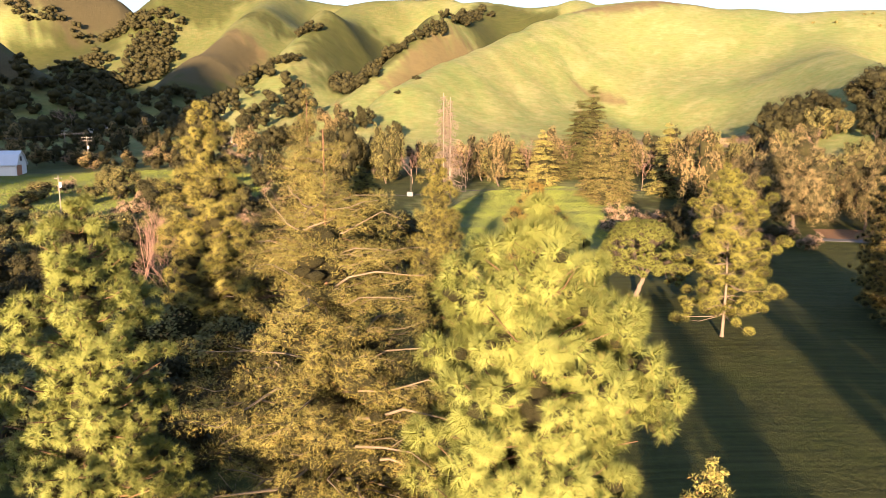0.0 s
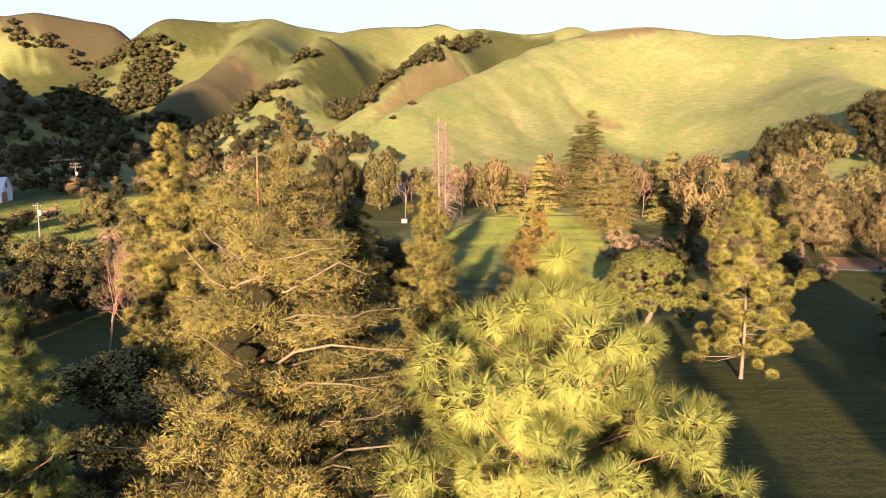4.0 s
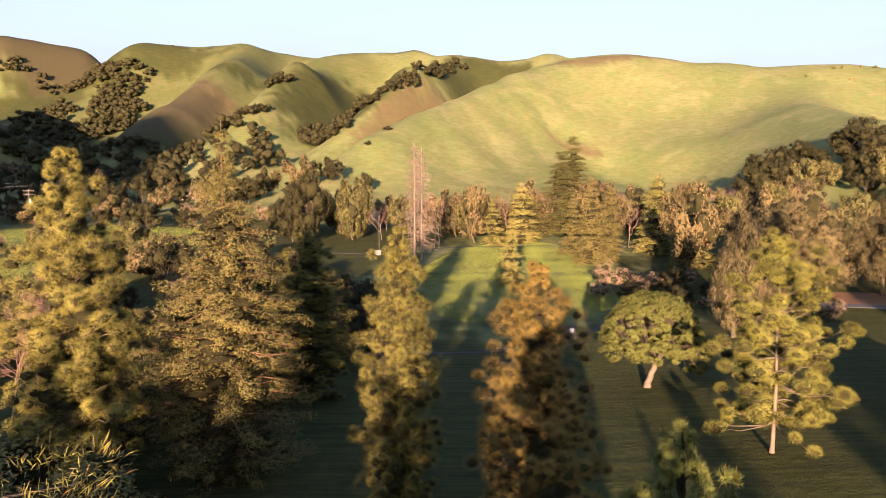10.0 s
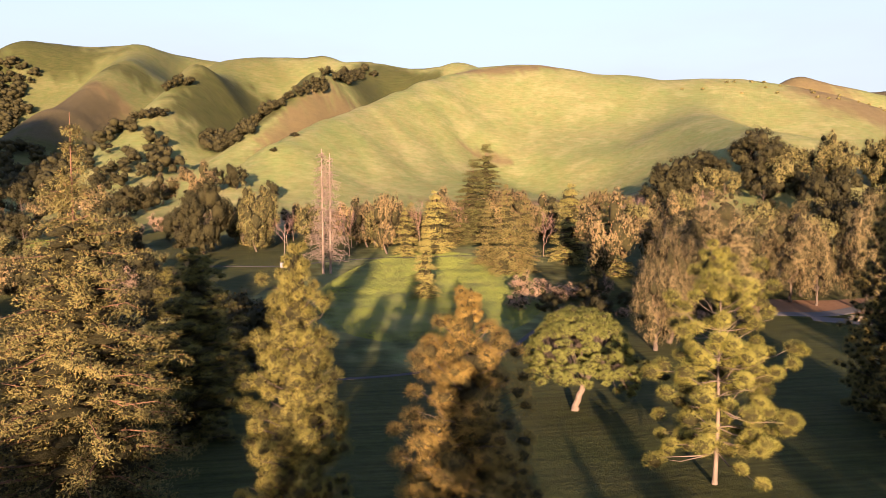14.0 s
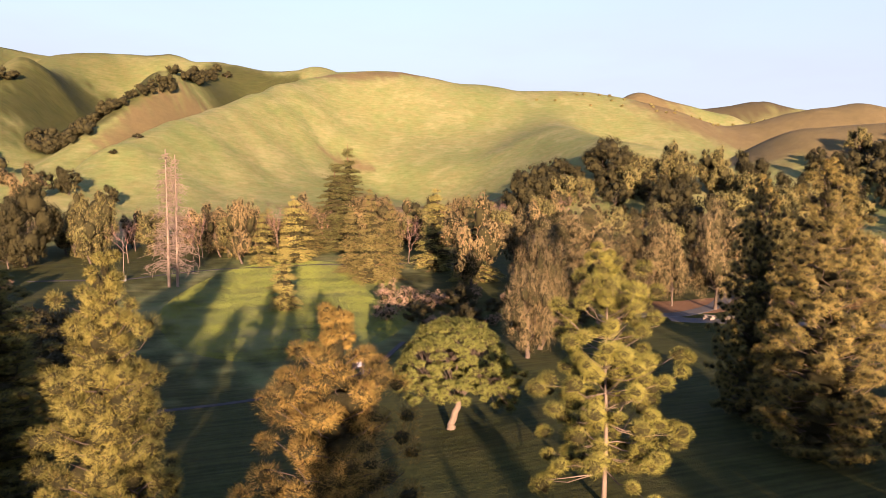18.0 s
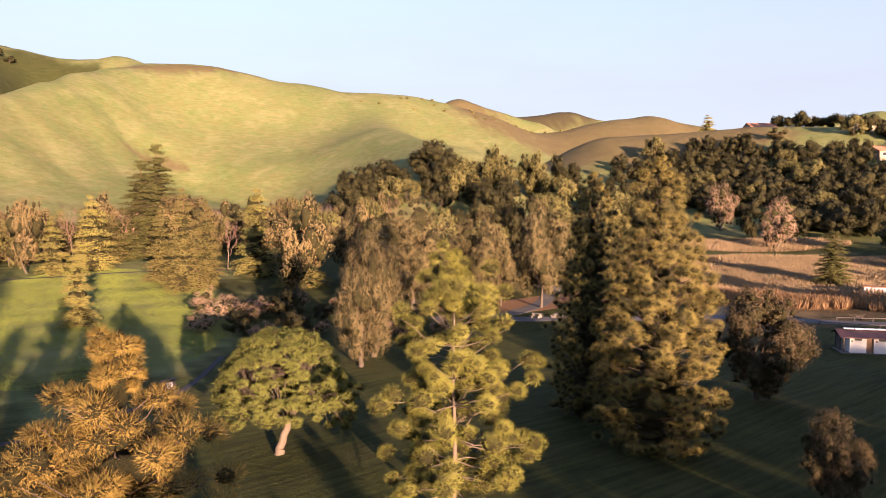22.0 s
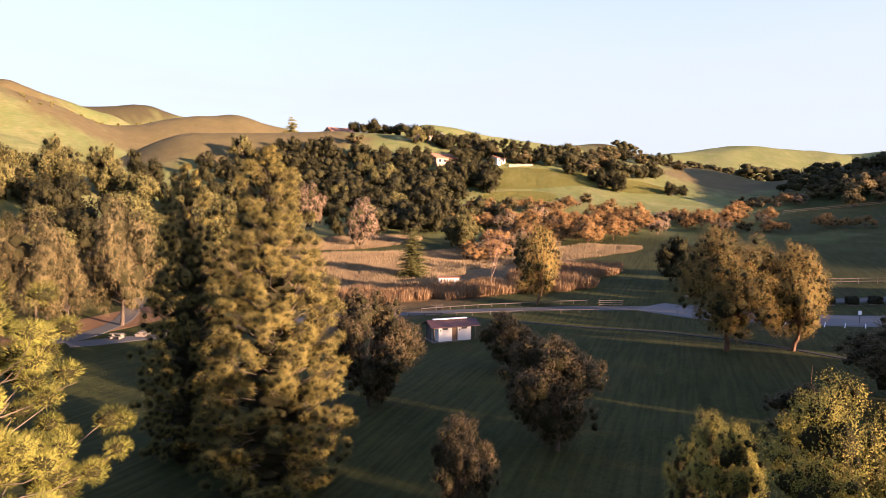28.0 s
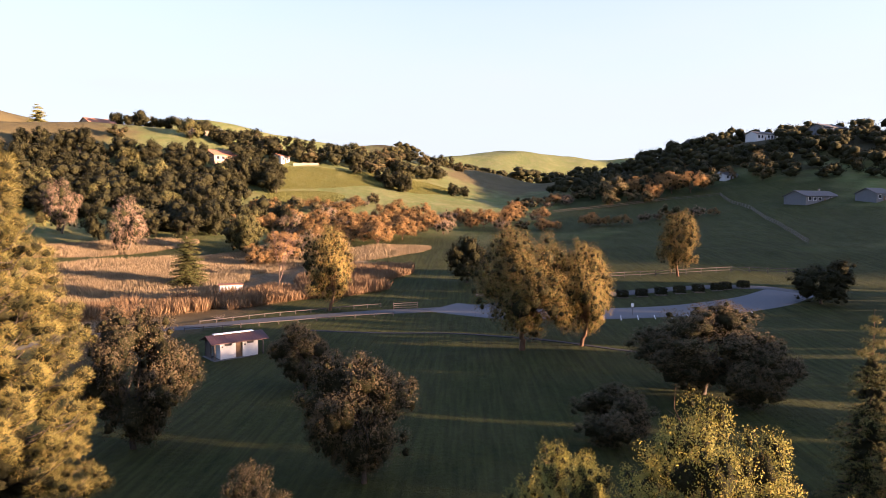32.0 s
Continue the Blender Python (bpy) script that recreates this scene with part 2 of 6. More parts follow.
def ground_material():
    m, n, l, b = material("grass land")
    co = n.new("ShaderNodeNewGeometry").outputs["Position"]

    def mask(name):
        a = n.new("ShaderNodeAttribute")
        a.attribute_name = name
        return a.outputs["Fac"]

    fine, mid, wide = grain(n, l, 1.4, 6, 0.7, co), grain(n, l, 0.16, 5, 0.6, co, 0.36, 0.64), grain(n, l, 0.022, 4, 0.55, co, 0.38, 0.62)
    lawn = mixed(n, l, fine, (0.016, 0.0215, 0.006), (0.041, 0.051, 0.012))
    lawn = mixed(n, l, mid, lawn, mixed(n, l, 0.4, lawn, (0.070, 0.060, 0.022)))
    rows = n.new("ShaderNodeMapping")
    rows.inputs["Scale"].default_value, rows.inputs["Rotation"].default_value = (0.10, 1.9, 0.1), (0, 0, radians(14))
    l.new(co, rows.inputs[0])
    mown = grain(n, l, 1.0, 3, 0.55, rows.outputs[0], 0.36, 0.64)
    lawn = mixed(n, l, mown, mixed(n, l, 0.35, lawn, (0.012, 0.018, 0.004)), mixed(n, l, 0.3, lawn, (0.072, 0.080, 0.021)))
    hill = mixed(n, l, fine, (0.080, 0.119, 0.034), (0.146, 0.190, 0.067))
    hill = mixed(n, l, mid, hill, mixed(n, l, fine, (0.120, 0.122, 0.040), (0.185, 0.174, 0.070)))
    swath = grain(n, l, 0.045, 6, 0.72, co, 0.50, 0.60)
    hill = mixed(n, l, wide, mixed(n, l, 0.25, hill, (0.085, 0.125, 0.022)), mixed(n, l, 0.3, hill, (0.165, 0.150, 0.062)))
    hill = mixed(n, l, swath, hill, mixed(n, l, 0.3, hill, (0.26, 0.24, 0.115)))
    contour = n.new("ShaderNodeMapping")
    contour.inputs["Scale"].default_value = (0.13, 0.13, 0.6)
    l.new(co, contour.inputs[0])
    tread = grain(n, l, 1.6, 4, 0.6, contour.outputs[0], 0.35, 0.65)
    hill = mixed(n, l, tread, mixed(n, l, 0.28, hill, (0.07, 0.092, 0.022)), mixed(n, l, 0.16, hill, (0.26, 0.245, 0.12)))
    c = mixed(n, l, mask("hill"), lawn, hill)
    dry = mixed(n, l, fine, (0.16, 0.112, 0.060), (0.30, 0.225, 0.135))
    dry = mixed(n, l, mid, dry, mixed(n, l, 0.4, dry, (0.11, 0.08, 0.045)))
    c = mixed(n, l, mask("dry"), c, dry)
    rust = mixed(n, l, fine, (0.066, 0.042, 0.023), (0.118, 0.078, 0.042))
    rust = mixed(n, l, mid, rust, mixed(n, l, 0.4, rust, (0.13, 0.105, 0.045)))
    rust = mixed(n, l, 0.22, rust, c)
    c = mixed(n, l, mask("rust"), c, rust)
    scrub = mixed(n, l, fine, (0.035, 0.032, 0.014), (0.085, 0.07, 0.035))
    c = mixed(n, l, mask("scrub"), c, scrub)
    l.new(c, b.inputs["Base Color"])
    b.inputs["Roughness"].default_value = 0.95
    b.inputs["Specular IOR Level"].default_value = 0.1
    both = n.new("ShaderNodeMath")
    both.operation = "ADD"
    l.new(fine, both.inputs[0])
    l.new(mid, both.inputs[1])
    blade = n.new("ShaderNodeMath")
    blade.operation = "MULTIPLY_ADD"
    l.new(grain(n, l, 11.0, 3, 0.6, co), blade.inputs[0])
    blade.inputs[1].default_value = 0.25
    l.new(both.outputs[0], blade.inputs[2])
    bumped(n, l, b, blade.outputs[0], 0.6, 0.4)
    return m


GROUND = ground_material()
# ---- land form ----
# each ridge: crest points (x, y, height, half width)
RIDGES = {
    "spur": [(-25, 308, 16, 30), (-9, 346, 34, 36), (14, 391, 48, 44), (35, 425, 58, 50), (60, 462, 69, 57), (80, 490, 79, 64), (101, 516, 84, 72), (132, 536, 82, 84), (168, 538, 79, 96)],
    "crest": [(168, 538, 79, 96), (238, 522, 84, 105), (330, 468, 60, 95)],
    "shoulder": [(300, 480, 65, 80), (225, 365, 45, 62), (190, 275, 35, 48)],
    "second": [(-60, 690, 109, 90), (19, 695, 121, 95), (75, 660, 97, 80), (130, 610, 105, 80)],
    "second_spur": [(60, 640, 88, 60), (15, 520, 86, 45), (-30, 400, 26, 36)],
    "third": [(-269, 821, 148, 110), (-200, 841, 148, 110), (-137, 854, 144, 110), (-80, 840, 134, 100)],
    "third_spur": [(-160, 790, 130, 70), (-150, 680, 106, 55), (-165, 560, 60, 48), (-172, 480, 26, 40)],
    "fourth_spur": [(-60, 690, 70, 60), (-72, 560, 94, 45), (-95, 430, 28, 38)],
    "left_far": [(-640, 860, 146, 120), (-464, 900, 169, 100), (-400, 940, 165, 90)],
    "left_near": [(-420, 560, 105, 70), (-330, 520, 78, 60), (-262, 480, 44, 48), (-222, 462, 16, 40)],
    "brown": [(330, 468, 58, 80), (400, 430, 48, 75), (480, 380, 62, 75), (565, 330, 42, 80)],
    "right_knoll": [(440, 700, 72, 80), (525, 685, 101, 75), (610, 650, 80, 80)],
    "right_far": [(700, 800, 105, 110), (800, 760, 115, 95), (880, 720, 99, 110)],
    "round_hill": [(680, 420, 65, 100), (790, 335, 90, 85), (880, 250, 80, 100), (960, 160, 79, 110)],
    "house_ridge": [(290, 262, 40, 60), (335, 215, 43, 62), (352, 175, 42, 62), (370, 120, 36, 62), (440, 70, 33, 60), (540, 10, 22, 60)],
    "east_hill": [(454, -66, 28, 90), (434, -125, 44, 95), (404, -187, 46, 105), (380, -330, 53, 130), (300, -520, 60, 160)],
    "valley_end": [(1700, 330, 110, 300), (2000, 150, 138, 300), (2300, -100, 186, 300), (2500, -420, 163, 350), (2300, -900, 173, 400)],
    "north_far": [(-1400, 1500, 190, 350), (-600, 1700, 200, 350), (300, 1600, 190, 350), (1100, 1400, 170, 300), (1700, 900, 150, 300)],
    "valley_mid": [(1000, 130, 66, 120), (1150, 40, 62, 120), (1250, -60, 30, 120)],
    # next two: unseen ridges added to keep the low sun off slopes and pasture
    "west_shade_ridge": [(-1400, -900, 210, 200), (-800, -650, 225, 180), (-420, -600, 215, 110), (-335, -600, 140, 70)],
    "south_shade_ridge": [(0, -700, 55, 60), (30, -700, 97, 60), (100, -702, 101, 70), (148, -705, 103, 70), (230, -720, 106, 90), (500, -800, 125, 150), (900, -900, 130, 200)],
    "south": [(-1500, -1500, 60, 500), (0, -1900, 50, 500), (1500, -1700, 70, 500)],
}


# each valley that cuts into them: floor line points (x, y, depth, half width)
VALLEYS = [
    [(-52, 327, 8, 14), (-36, 363, 14, 15), (-13, 408, 14, 16), (8, 442, 18, 17), (33, 479, 18, 18), (53, 507, 18, 18), (74, 533, 16, 17), (98, 566, 8, 18), (112, 590, 0, 18)],
    [(104, 440, 2, 14), (110, 415, 8, 15), (116, 398, 10, 15), (122, 379, 11, 15), (132, 357, 11, 16), (139, 326, 8, 18), (143, 301, 4, 18)],
    [(280, 430, 6, 18), (266, 385, 14, 18), (252, 335, 12, 17), (236, 290, 6, 17)],
]


def soft_ramp(v, w):
    return w * np.logaddexp(0, v / w)


def wave(x, y, size, seed):
    """Smooth rolling noise from a few crossed sines, about -1 to 1."""
    r = np.random.RandomState(seed)
    out = 0 * x
    for k in range(7):
        a, p, s = r.uniform(0, 2 * math.pi), r.uniform(0, 2 * math.pi), r.uniform(0.6, 1.9) / size
        out = out + np.sin((x * math.cos(a) + y * math.sin(a)) * s * 2 * math.pi + p)
    return out / 4.0


def land(x, y):
    """Height of the ground at x, y (numbers or arrays)."""
    x, y = np.asarray(x, float), np.asarray(y, float)
    far = np.hypot(x - 40, y - 60)
    base = 0.050 * np.minimum(soft_ramp(y - 100, 14), 600) + 0.040 * np.minimum(soft_ramp(x - 122, 10), 400)
    total = 0 * x
    for points in RIDGES.values():
        best = 0 * x
        for (ax, ay, az, aw), (bx, by, bz, bw) in zip(points, points[1:]):
            dx, dy = bx - ax, by - ay
            u = np.clip(((x - ax) * dx + (y - ay) * dy) / (dx * dx + dy * dy), 0, 1)
            d = np.hypot(x - ax - u * dx, y - ay - u * dy) / (aw + (bw - aw) * u)
            h = (az + (bz - az) * u) * np.clip(1.06 / (1 + d * d) - 0.06, 0, 1)
            best = np.maximum(best, h)
        total = total + best**4
    hills = total**0.25
    for points in VALLEYS:
        cut = 0 * x
        for (ax, ay, az, aw), (bx, by, bz, bw) in zip(points, points[1:]):
            dx, dy = bx - ax, by - ay
            u = np.clip(((x - ax) * dx + (y - ay) * dy) / (dx * dx + dy * dy), 0, 1)
            d = np.hypot(x - ax - u * dx, y - ay - u * dy) / (aw + (bw - aw) * u)
            cut = np.maximum(cut, (az + (bz - az) * u) * np.exp(-0.5 * d * d))
        hills = hills - np.minimum(cut, 0.8 * hills)
    roll = wave(x, y, 160, 5) * np.clip((far - 180) / 300, 0, 1) * 3.0 + wave(x, y, 45, 6) * np.clip((far - 120) / 250, 0, 1) * 0.3
    near = 0.12 * wave(x, y, 22, 7) + 0.25 * wave(x, y, 60, 8)
    return base + hills + roll * np.clip(hills / 20, 0.1, 1) + near


# ---- mesh makers ----
def mesh_of(name, verts, faces, mat, smooth=False):
    """A mesh from arrays of places and of faces; several face arrays may come in a list."""
    verts = np.asarray(verts, np.float32)
    normals = None
    if verts.shape[1] == 6:
        verts, normals, smooth = np.ascontiguousarray(verts[:, :3]), np.ascontiguousarray(verts[:, 3:]), True
    sets = [np.asarray(f, np.int32) for f in (faces if isinstance(faces, list) else [faces])]
    loops = np.concatenate([f.ravel() for f in sets])
    totals = np.concatenate([np.full(len(f), f.shape[1], np.int32) for f in sets])
    me = bpy.data.meshes.new(name)
    me.vertices.add(len(verts))
    me.vertices.foreach_set("co", verts.ravel())
    me.loops.add(len(loops))
    me.loops.foreach_set("vertex_index", loops)
    me.polygons.add(len(totals))
    me.polygons.foreach_set("loop_start", np.concatenate([[0], np.cumsum(totals)[:-1]]).astype(np.int32))
    me.polygons.foreach_set("loop_total", totals)
    me.polygons.foreach_set("use_smooth", np.full(len(totals), smooth))
    for m in mat if isinstance(mat, list) else [mat]:
        me.materials.append(m)
    if isinstance(mat, list):
        me.polygons.foreach_set("material_index", np.concatenate([np.full(len(f), k, np.int32) for k, f in enumerate(sets)]))
    me.update(calc_edges=True)
    me.validate()
    if normals is not None:
        me.normals_split_custom_set_from_vertices(normals)
    return me


def part(name, bm, mat, parent, label="", smooth=False):
    """Links a bmesh or a mesh as one object under a thing or a part."""
    if isinstance(bm, bmesh.types.BMesh):
        me = bpy.data.meshes.new(name)
        bmesh.ops.recalc_face_normals(bm, faces=bm.faces)
        bm.to_mesh(me)
        bm.free()
        me.materials.append(mat)
        for p in me.polygons:
            p.use_smooth = smooth
    else:
        me = bm
    ob = new(name, me)
    ob.parent = parent
    if label:
        ob["label"] = label
    return ob


def thing(name, x, y, z, label, category, group="", kind="", turn=0.0):
    ob = new(name)
    ob.empty_display_size = 0.5
    ob.matrix_basis = pose(x, y, z, 0, 0, turn)
    return tagged(ob, label, category, group, kind)


def box(bm, x, y, z, sx, sy, sz, bevel=0.0, turn=None):
    """A box round x, y that stands on z."""
    m = Matrix.Translation((x, y, z + sz / 2)) @ (turn or Matrix()) @ Matrix.Diagonal((sx, sy, sz, 1))
    made = bmesh.ops.create_cube(bm, size=1, matrix=m)
    if bevel:
        edges = list({e for v in made["verts"] for e in v.link_edges})
        bmesh.ops.bevel(bm, geom=edges, offset=bevel, segments=1, affect="EDGES")
    return bm


def boxed(x, y, z, sx, sy, sz, bevel=0.0, turn=None):
    return box(bmesh.new(), x, y, z, sx, sy, sz, bevel, turn)


def pole(bm, x, y, z, h, r0, r1, sides=8, lean=None):
    m = Matrix.Translation((x, y, z + h / 2)) @ (lean or Matrix())
    bmesh.ops.create_cone(bm, cap_ends=True, segments=sides, radius1=r0, radius2=r1, depth=h, matrix=m)
    return bm


# ---- the ground: one sheet out to the horizon ----
def blob(x, y, cx, cy, rx, ry, turn=0.0, rag=0.35, seed=1):
    """1 inside a ragged oval, 0 outside, with a soft rim."""
    c, s = math.cos(radians(turn)), math.sin(radians(turn))
    u, v = ((x - cx) * c + (y - cy) * s) / rx, (-(x - cx) * s + (y - cy) * c) / ry
    d = np.hypot(u, v) + rag * wave(x, y, 0.7 * min(rx, ry), seed) * 0.6 + rag * wave(x, y, 0.22 * min(rx, ry), seed + 50) * 0.4
    return np.clip((1.1 - d) / 0.35, 0, 1)


def build_ground():
    angles = np.concatenate([np.arange(-48, 130, 0.4), np.arange(130, 312, 3.0)])
    radii = [0.0, 3.0]
    while radii[-1] < 4700:
        radii.append(radii[-1] + max(1.6, 0.0135 * radii[-1]))
    radii = np.array(radii[1:])
    a, r = np.meshgrid(np.radians(angles), radii)
    x, y = 15 + r * np.sin(a), 35 + r * np.cos(a)
    z = land(x, y)
    na, nr = len(angles), len(radii)
    verts = np.stack([x, y, z], -1).reshape(-1, 3)
    verts = np.vstack([verts, [[15, 35, float(land(15, 35))]]])
    i, j = np.meshgrid(np.arange(nr - 1), np.arange(na), indexing="ij")
    k = (j + 1) % na
    quads = np.stack([i * na + j, (i + 1) * na + j, (i + 1) * na + k, i * na + k], -1).reshape(-1, 4)[:, ::-1]
    me = mesh_of("ground", verts, quads, GROUND, True)
    hub = len(verts) - 1
    ring = bmesh.new()
    ring.from_mesh(me)
    ring.verts.ensure_lookup_table()
    for q in range(na):
        ring.faces.new((ring.verts[hub], ring.verts[(q + 1) % na], ring.verts[q])).smooth = True
    ring.to_mesh(me)
    ring.free()
    vx, vy, vz = verts[:, 0], verts[:, 1], verts[:, 2]
    out = np.hypot(vx - 40, vy - 60)
    hill = np.clip((vz - 8 - 2.5 * wave(vx, vy, 60, 21)) / 5, 0, 1)
    # the far lawn oval gets the bright hill colour, as painted sunlight
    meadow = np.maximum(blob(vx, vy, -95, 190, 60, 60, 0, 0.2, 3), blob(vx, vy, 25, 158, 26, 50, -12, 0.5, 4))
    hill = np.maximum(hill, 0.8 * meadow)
    for spot in GREEN_SHADE_SPOTS:
        hill = np.minimum(hill, 1 - 0.95 * blob(vx, vy, *spot))
    # one wide oval darkens the left hills, shade put into their colour
    hill = np.minimum(hill, 1 - 0.55 * blob(vx, vy, -210, 690, 250, 250, 0, 0.3, 71))
    dry = np.zeros(len(verts))
    for spot in DRY_SPOTS:
        dry = np.maximum(dry, blob(vx, vy, *spot))
    rust = np.zeros(len(verts))
    for spot in RUST_SPOTS:
        rust = np.maximum(rust, blob(vx, vy, *spot))
    scrub = np.zeros(len(verts))
    for spot in SCRUB_SPOTS:
        scrub = np.maximum(scrub, blob(vx, vy, *spot))
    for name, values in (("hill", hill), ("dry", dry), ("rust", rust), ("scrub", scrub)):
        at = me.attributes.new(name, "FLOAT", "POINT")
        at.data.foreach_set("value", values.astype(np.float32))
    return tagged(new("ground", me), "rolling grass land, green lawn and golden dry hills", "ground", kind="structure")


# x, y, half lengths, turn, raggedness, seed
DRY_SPOTS = [(150, 104, 45, 13, 12, 0.35, 11), (112, 262, 30, 9, -25, 0.4, 12), (-22, 262, 20, 12, 0, 0.4, 14), (100, 292, 40, 6, -15, 0.5, 18),
             (185, 80, 30, 12, -10, 0.4, 15), (125, 205, 25, 10, 0, 0.4, 16)]
RUST_SPOTS = [(300, 250, 75, 50, -40, 0.3, 50), (440, 400, 130, 75, -25, 0.35, 31), (600, 330, 90, 60, 0, 0.4, 32), (108, 420, 16, 5, -10, 0.5, 33), (14, 465, 22, 70, -30, 0.35, 34), (105, 300, 60, 8, -12, 0.5, 39), (-150, 585, 30, 34, 0, 0.5, 47),
              (150, 520, 60, 10, 0, 0.5, 35), (450, 20, 70, 45, 0, 0.4, 36), (500, 690, 90, 60, 0, 0.3, 37), (150, 84, 60, 9, -8, 0.4, 38)]
SCRUB_SPOTS = [(-330, 560, 110, 60, 0, 0.4, 75), (-165, 560, 35, 60, 0, 0.5, 41), (-300, 470, 70, 30, 0, 0.4, 42), (440, -190, 90, 190, 0, 0.3, 43), (780, 770, 120, 60, 0, 0.4, 44),
               (-450, 900, 150, 60, 0, 0.4, 45), (1100, 60, 160, 200, 0, 0.3, 46), (1020, 130, 130, 80, 0, 0.3, 49)]
# greener, damper slopes, and ground painted dark green for hill and cloud shade
GREEN_SHADE_SPOTS = [(280, -52, 110, 75, 0, 0.3, 74), (62, 585, 52, 66, -15, 0.3, 72), (-20, 500, 30, 60, -25, 0.3, 73), (-52, 550, 26, 95, -13, 0.3, 61), (-190, 850, 130, 20, 0, 0.3, 62), (30, 700, 80, 20, 0, 0.3, 63), (-165, 520, 55, 40, 0, 0.4, 64),
               (-300, 510, 115, 75, 0, 0.3, 65), (-140, 655, 40, 14, 0, 0.4, 67), (-440, 910, 90, 40, 0, 0.3, 68), (-360, 790, 110, 90, 0, 0.4, 69), (-240, 790, 60, 40, 0, 0.4, 70)]
build_ground()


# ---- trees ----
def unit(v):
    return v / np.maximum(np.linalg.norm(v, axis=-1, keepdims=True), 1e-9)


def cards(rs, centres, ways, length, width, droop=0.0, facing=None, loose=0.45):
    """Leaf shapes: a kite from each centre along its way, turned to the given facing, as verts and faces."""
    n = len(centres)
    ways = unit(ways + np.array([0, 0, -droop]))
    if facing is None:
        side = unit(np.cross(ways, rs.normal(size=(n, 3))))
    else:
        side = unit(np.cross(unit(facing) + rs.normal(size=(n, 3)) * loose, ways))
    up = np.cross(ways, side)
    ln = (length * rs.uniform(0.7, 1.3, n))[:, None]
    wd = (width * rs.uniform(0.7, 1.3, n))[:, None] / 2
    mid = centres + ways * ln * 0.5 + up * ln * 0.08
    v = np.stack([centres, mid + side * wd, centres + ways * ln, mid - side * wd], 1).reshape(-1, 3)
    f = np.arange(4 * n).reshape(-1, 4)
    if facing is None:
        return v, f
    return np.hstack([v, np.repeat(unit(unit(facing) + 0.75 * up), 4, 0)]), f[:, ::-1]


def spiked(v, d, side, face):
    """Needles as triangles that turn their front to the given facing."""
    n = len(d)
    f = np.arange(3 * n).reshape(-1, 3)
    own = unit(np.cross(side, d))
    back = np.sum(own * face, 1) < 0
    f[back] = f[back][:, ::-1]
    own[back] *= -1
    return np.hstack([v, np.repeat(unit(face + 0.6 * own), 3, 0)]), f


def outwards(centres):
    """Which way the crown's skin faces at each place, for a tree that stands on the z axis."""
    c = np.asarray(centres, float)
    lo, hi = c.min(0), c.max(0)
    return unit((c - np.array([0, 0, lo[2] + 0.4 * (hi[2] - lo[2])])) / np.array([1, 1, 0.28 * (hi[2] - lo[2])]) * np.array([2 / max(hi[0] - lo[0], 1e-3), 2 / max(hi[1] - lo[1], 1e-3), 0.5]))


def bursts(rs, centres, ways, length, width, count):
    """Star shaped tufts: many thin needles that fan out from one point, as verts and triangles."""
    n = len(centres) * count
    w = np.repeat(unit(ways), count, 0)
    d = unit(rs.normal(size=(n, 3)) * 0.72 + w * 0.75)
    c = np.repeat(centres, count, 0) - w * rs.uniform(0, 0.12, (n, 1)) + rs.normal(size=(n, 3)) * 0.015
    ln = length * rs.uniform(0.75, 1.1, (n, 1))
    side = unit(np.cross(d, rs.normal(size=(n, 3)))) * width / 2
    tip = c + d * ln + np.array([0, 0, -0.08]) * length
    return spiked(np.stack([c - side, c + side, tip], 1).reshape(-1, 3), d, side, unit(0.7 * w + 0.6 * np.repeat(outwards(centres), count, 0)))


def pompoms(rs, centres, ways, radii, length, width, count):
    """Round soft tufts: very many thin needles that stand out all over small balls, as verts and triangles."""
    n = len(centres) * count
    d = unit(rs.normal(size=(n, 3)) + np.repeat(unit(ways), count, 0) * 0.4)
    c = np.repeat(centres, count, 0) + d * np.repeat(radii, count, 0) * rs.uniform(0.3, 0.82, (n, 1)) * np.array([1, 1, 0.82])
    w = unit(d + rs.normal(size=(n, 3)) * 0.4 + np.array([0, 0, 0.2]))
    side = unit(np.cross(w, rs.normal(size=(n, 3)))) * width / 2
    tip = c + w * length * rs.uniform(0.7, 1.15, (n, 1))
    return spiked(np.stack([c - side, c + side, tip], 1).reshape(-1, 3), w, side, unit(0.75 * d + 0.55 * np.repeat(outwards(centres), count, 0)))


LUMP = unit(np.array([[x, y, z] for x in (-1, 1) for y in (-1, 1) for z in (-1, 1)] + [[1.5, 0, 0], [-1.5, 0, 0], [0, 1.5, 0], [0, -1.5, 0], [0, 0, 1.5], [0, 0, -1.5]], float))
LUMP_FACES = np.array([[12, 5, 8, 7], [12, 7, 10, 3], [12, 3, 9, 1], [12, 1, 11, 5], [13, 6, 8, 4], [13, 2, 10, 6], [13, 0, 9, 2], [13, 4, 11, 0], [8, 5, 11, 4], [10, 7, 8, 6], [9, 3, 10, 2], [11, 1, 9, 0]])


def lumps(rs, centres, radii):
    """Twiggy hearts of leaf clumps: small uneven bodies, drawn dark for shade between leaves, as verts and quads."""
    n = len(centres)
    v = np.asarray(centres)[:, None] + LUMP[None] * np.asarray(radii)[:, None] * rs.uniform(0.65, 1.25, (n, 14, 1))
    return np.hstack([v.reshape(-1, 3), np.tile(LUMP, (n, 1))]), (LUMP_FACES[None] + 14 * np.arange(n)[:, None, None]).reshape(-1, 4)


def merged(*pairs):
    """Several verts and faces in one mesh's numbers."""
    vs, fs, n = [], [], 0
    for v, f in pairs:
        vs.append(v)
        fs.append(f + n)
        n += len(v)
    return np.concatenate(vs), fs


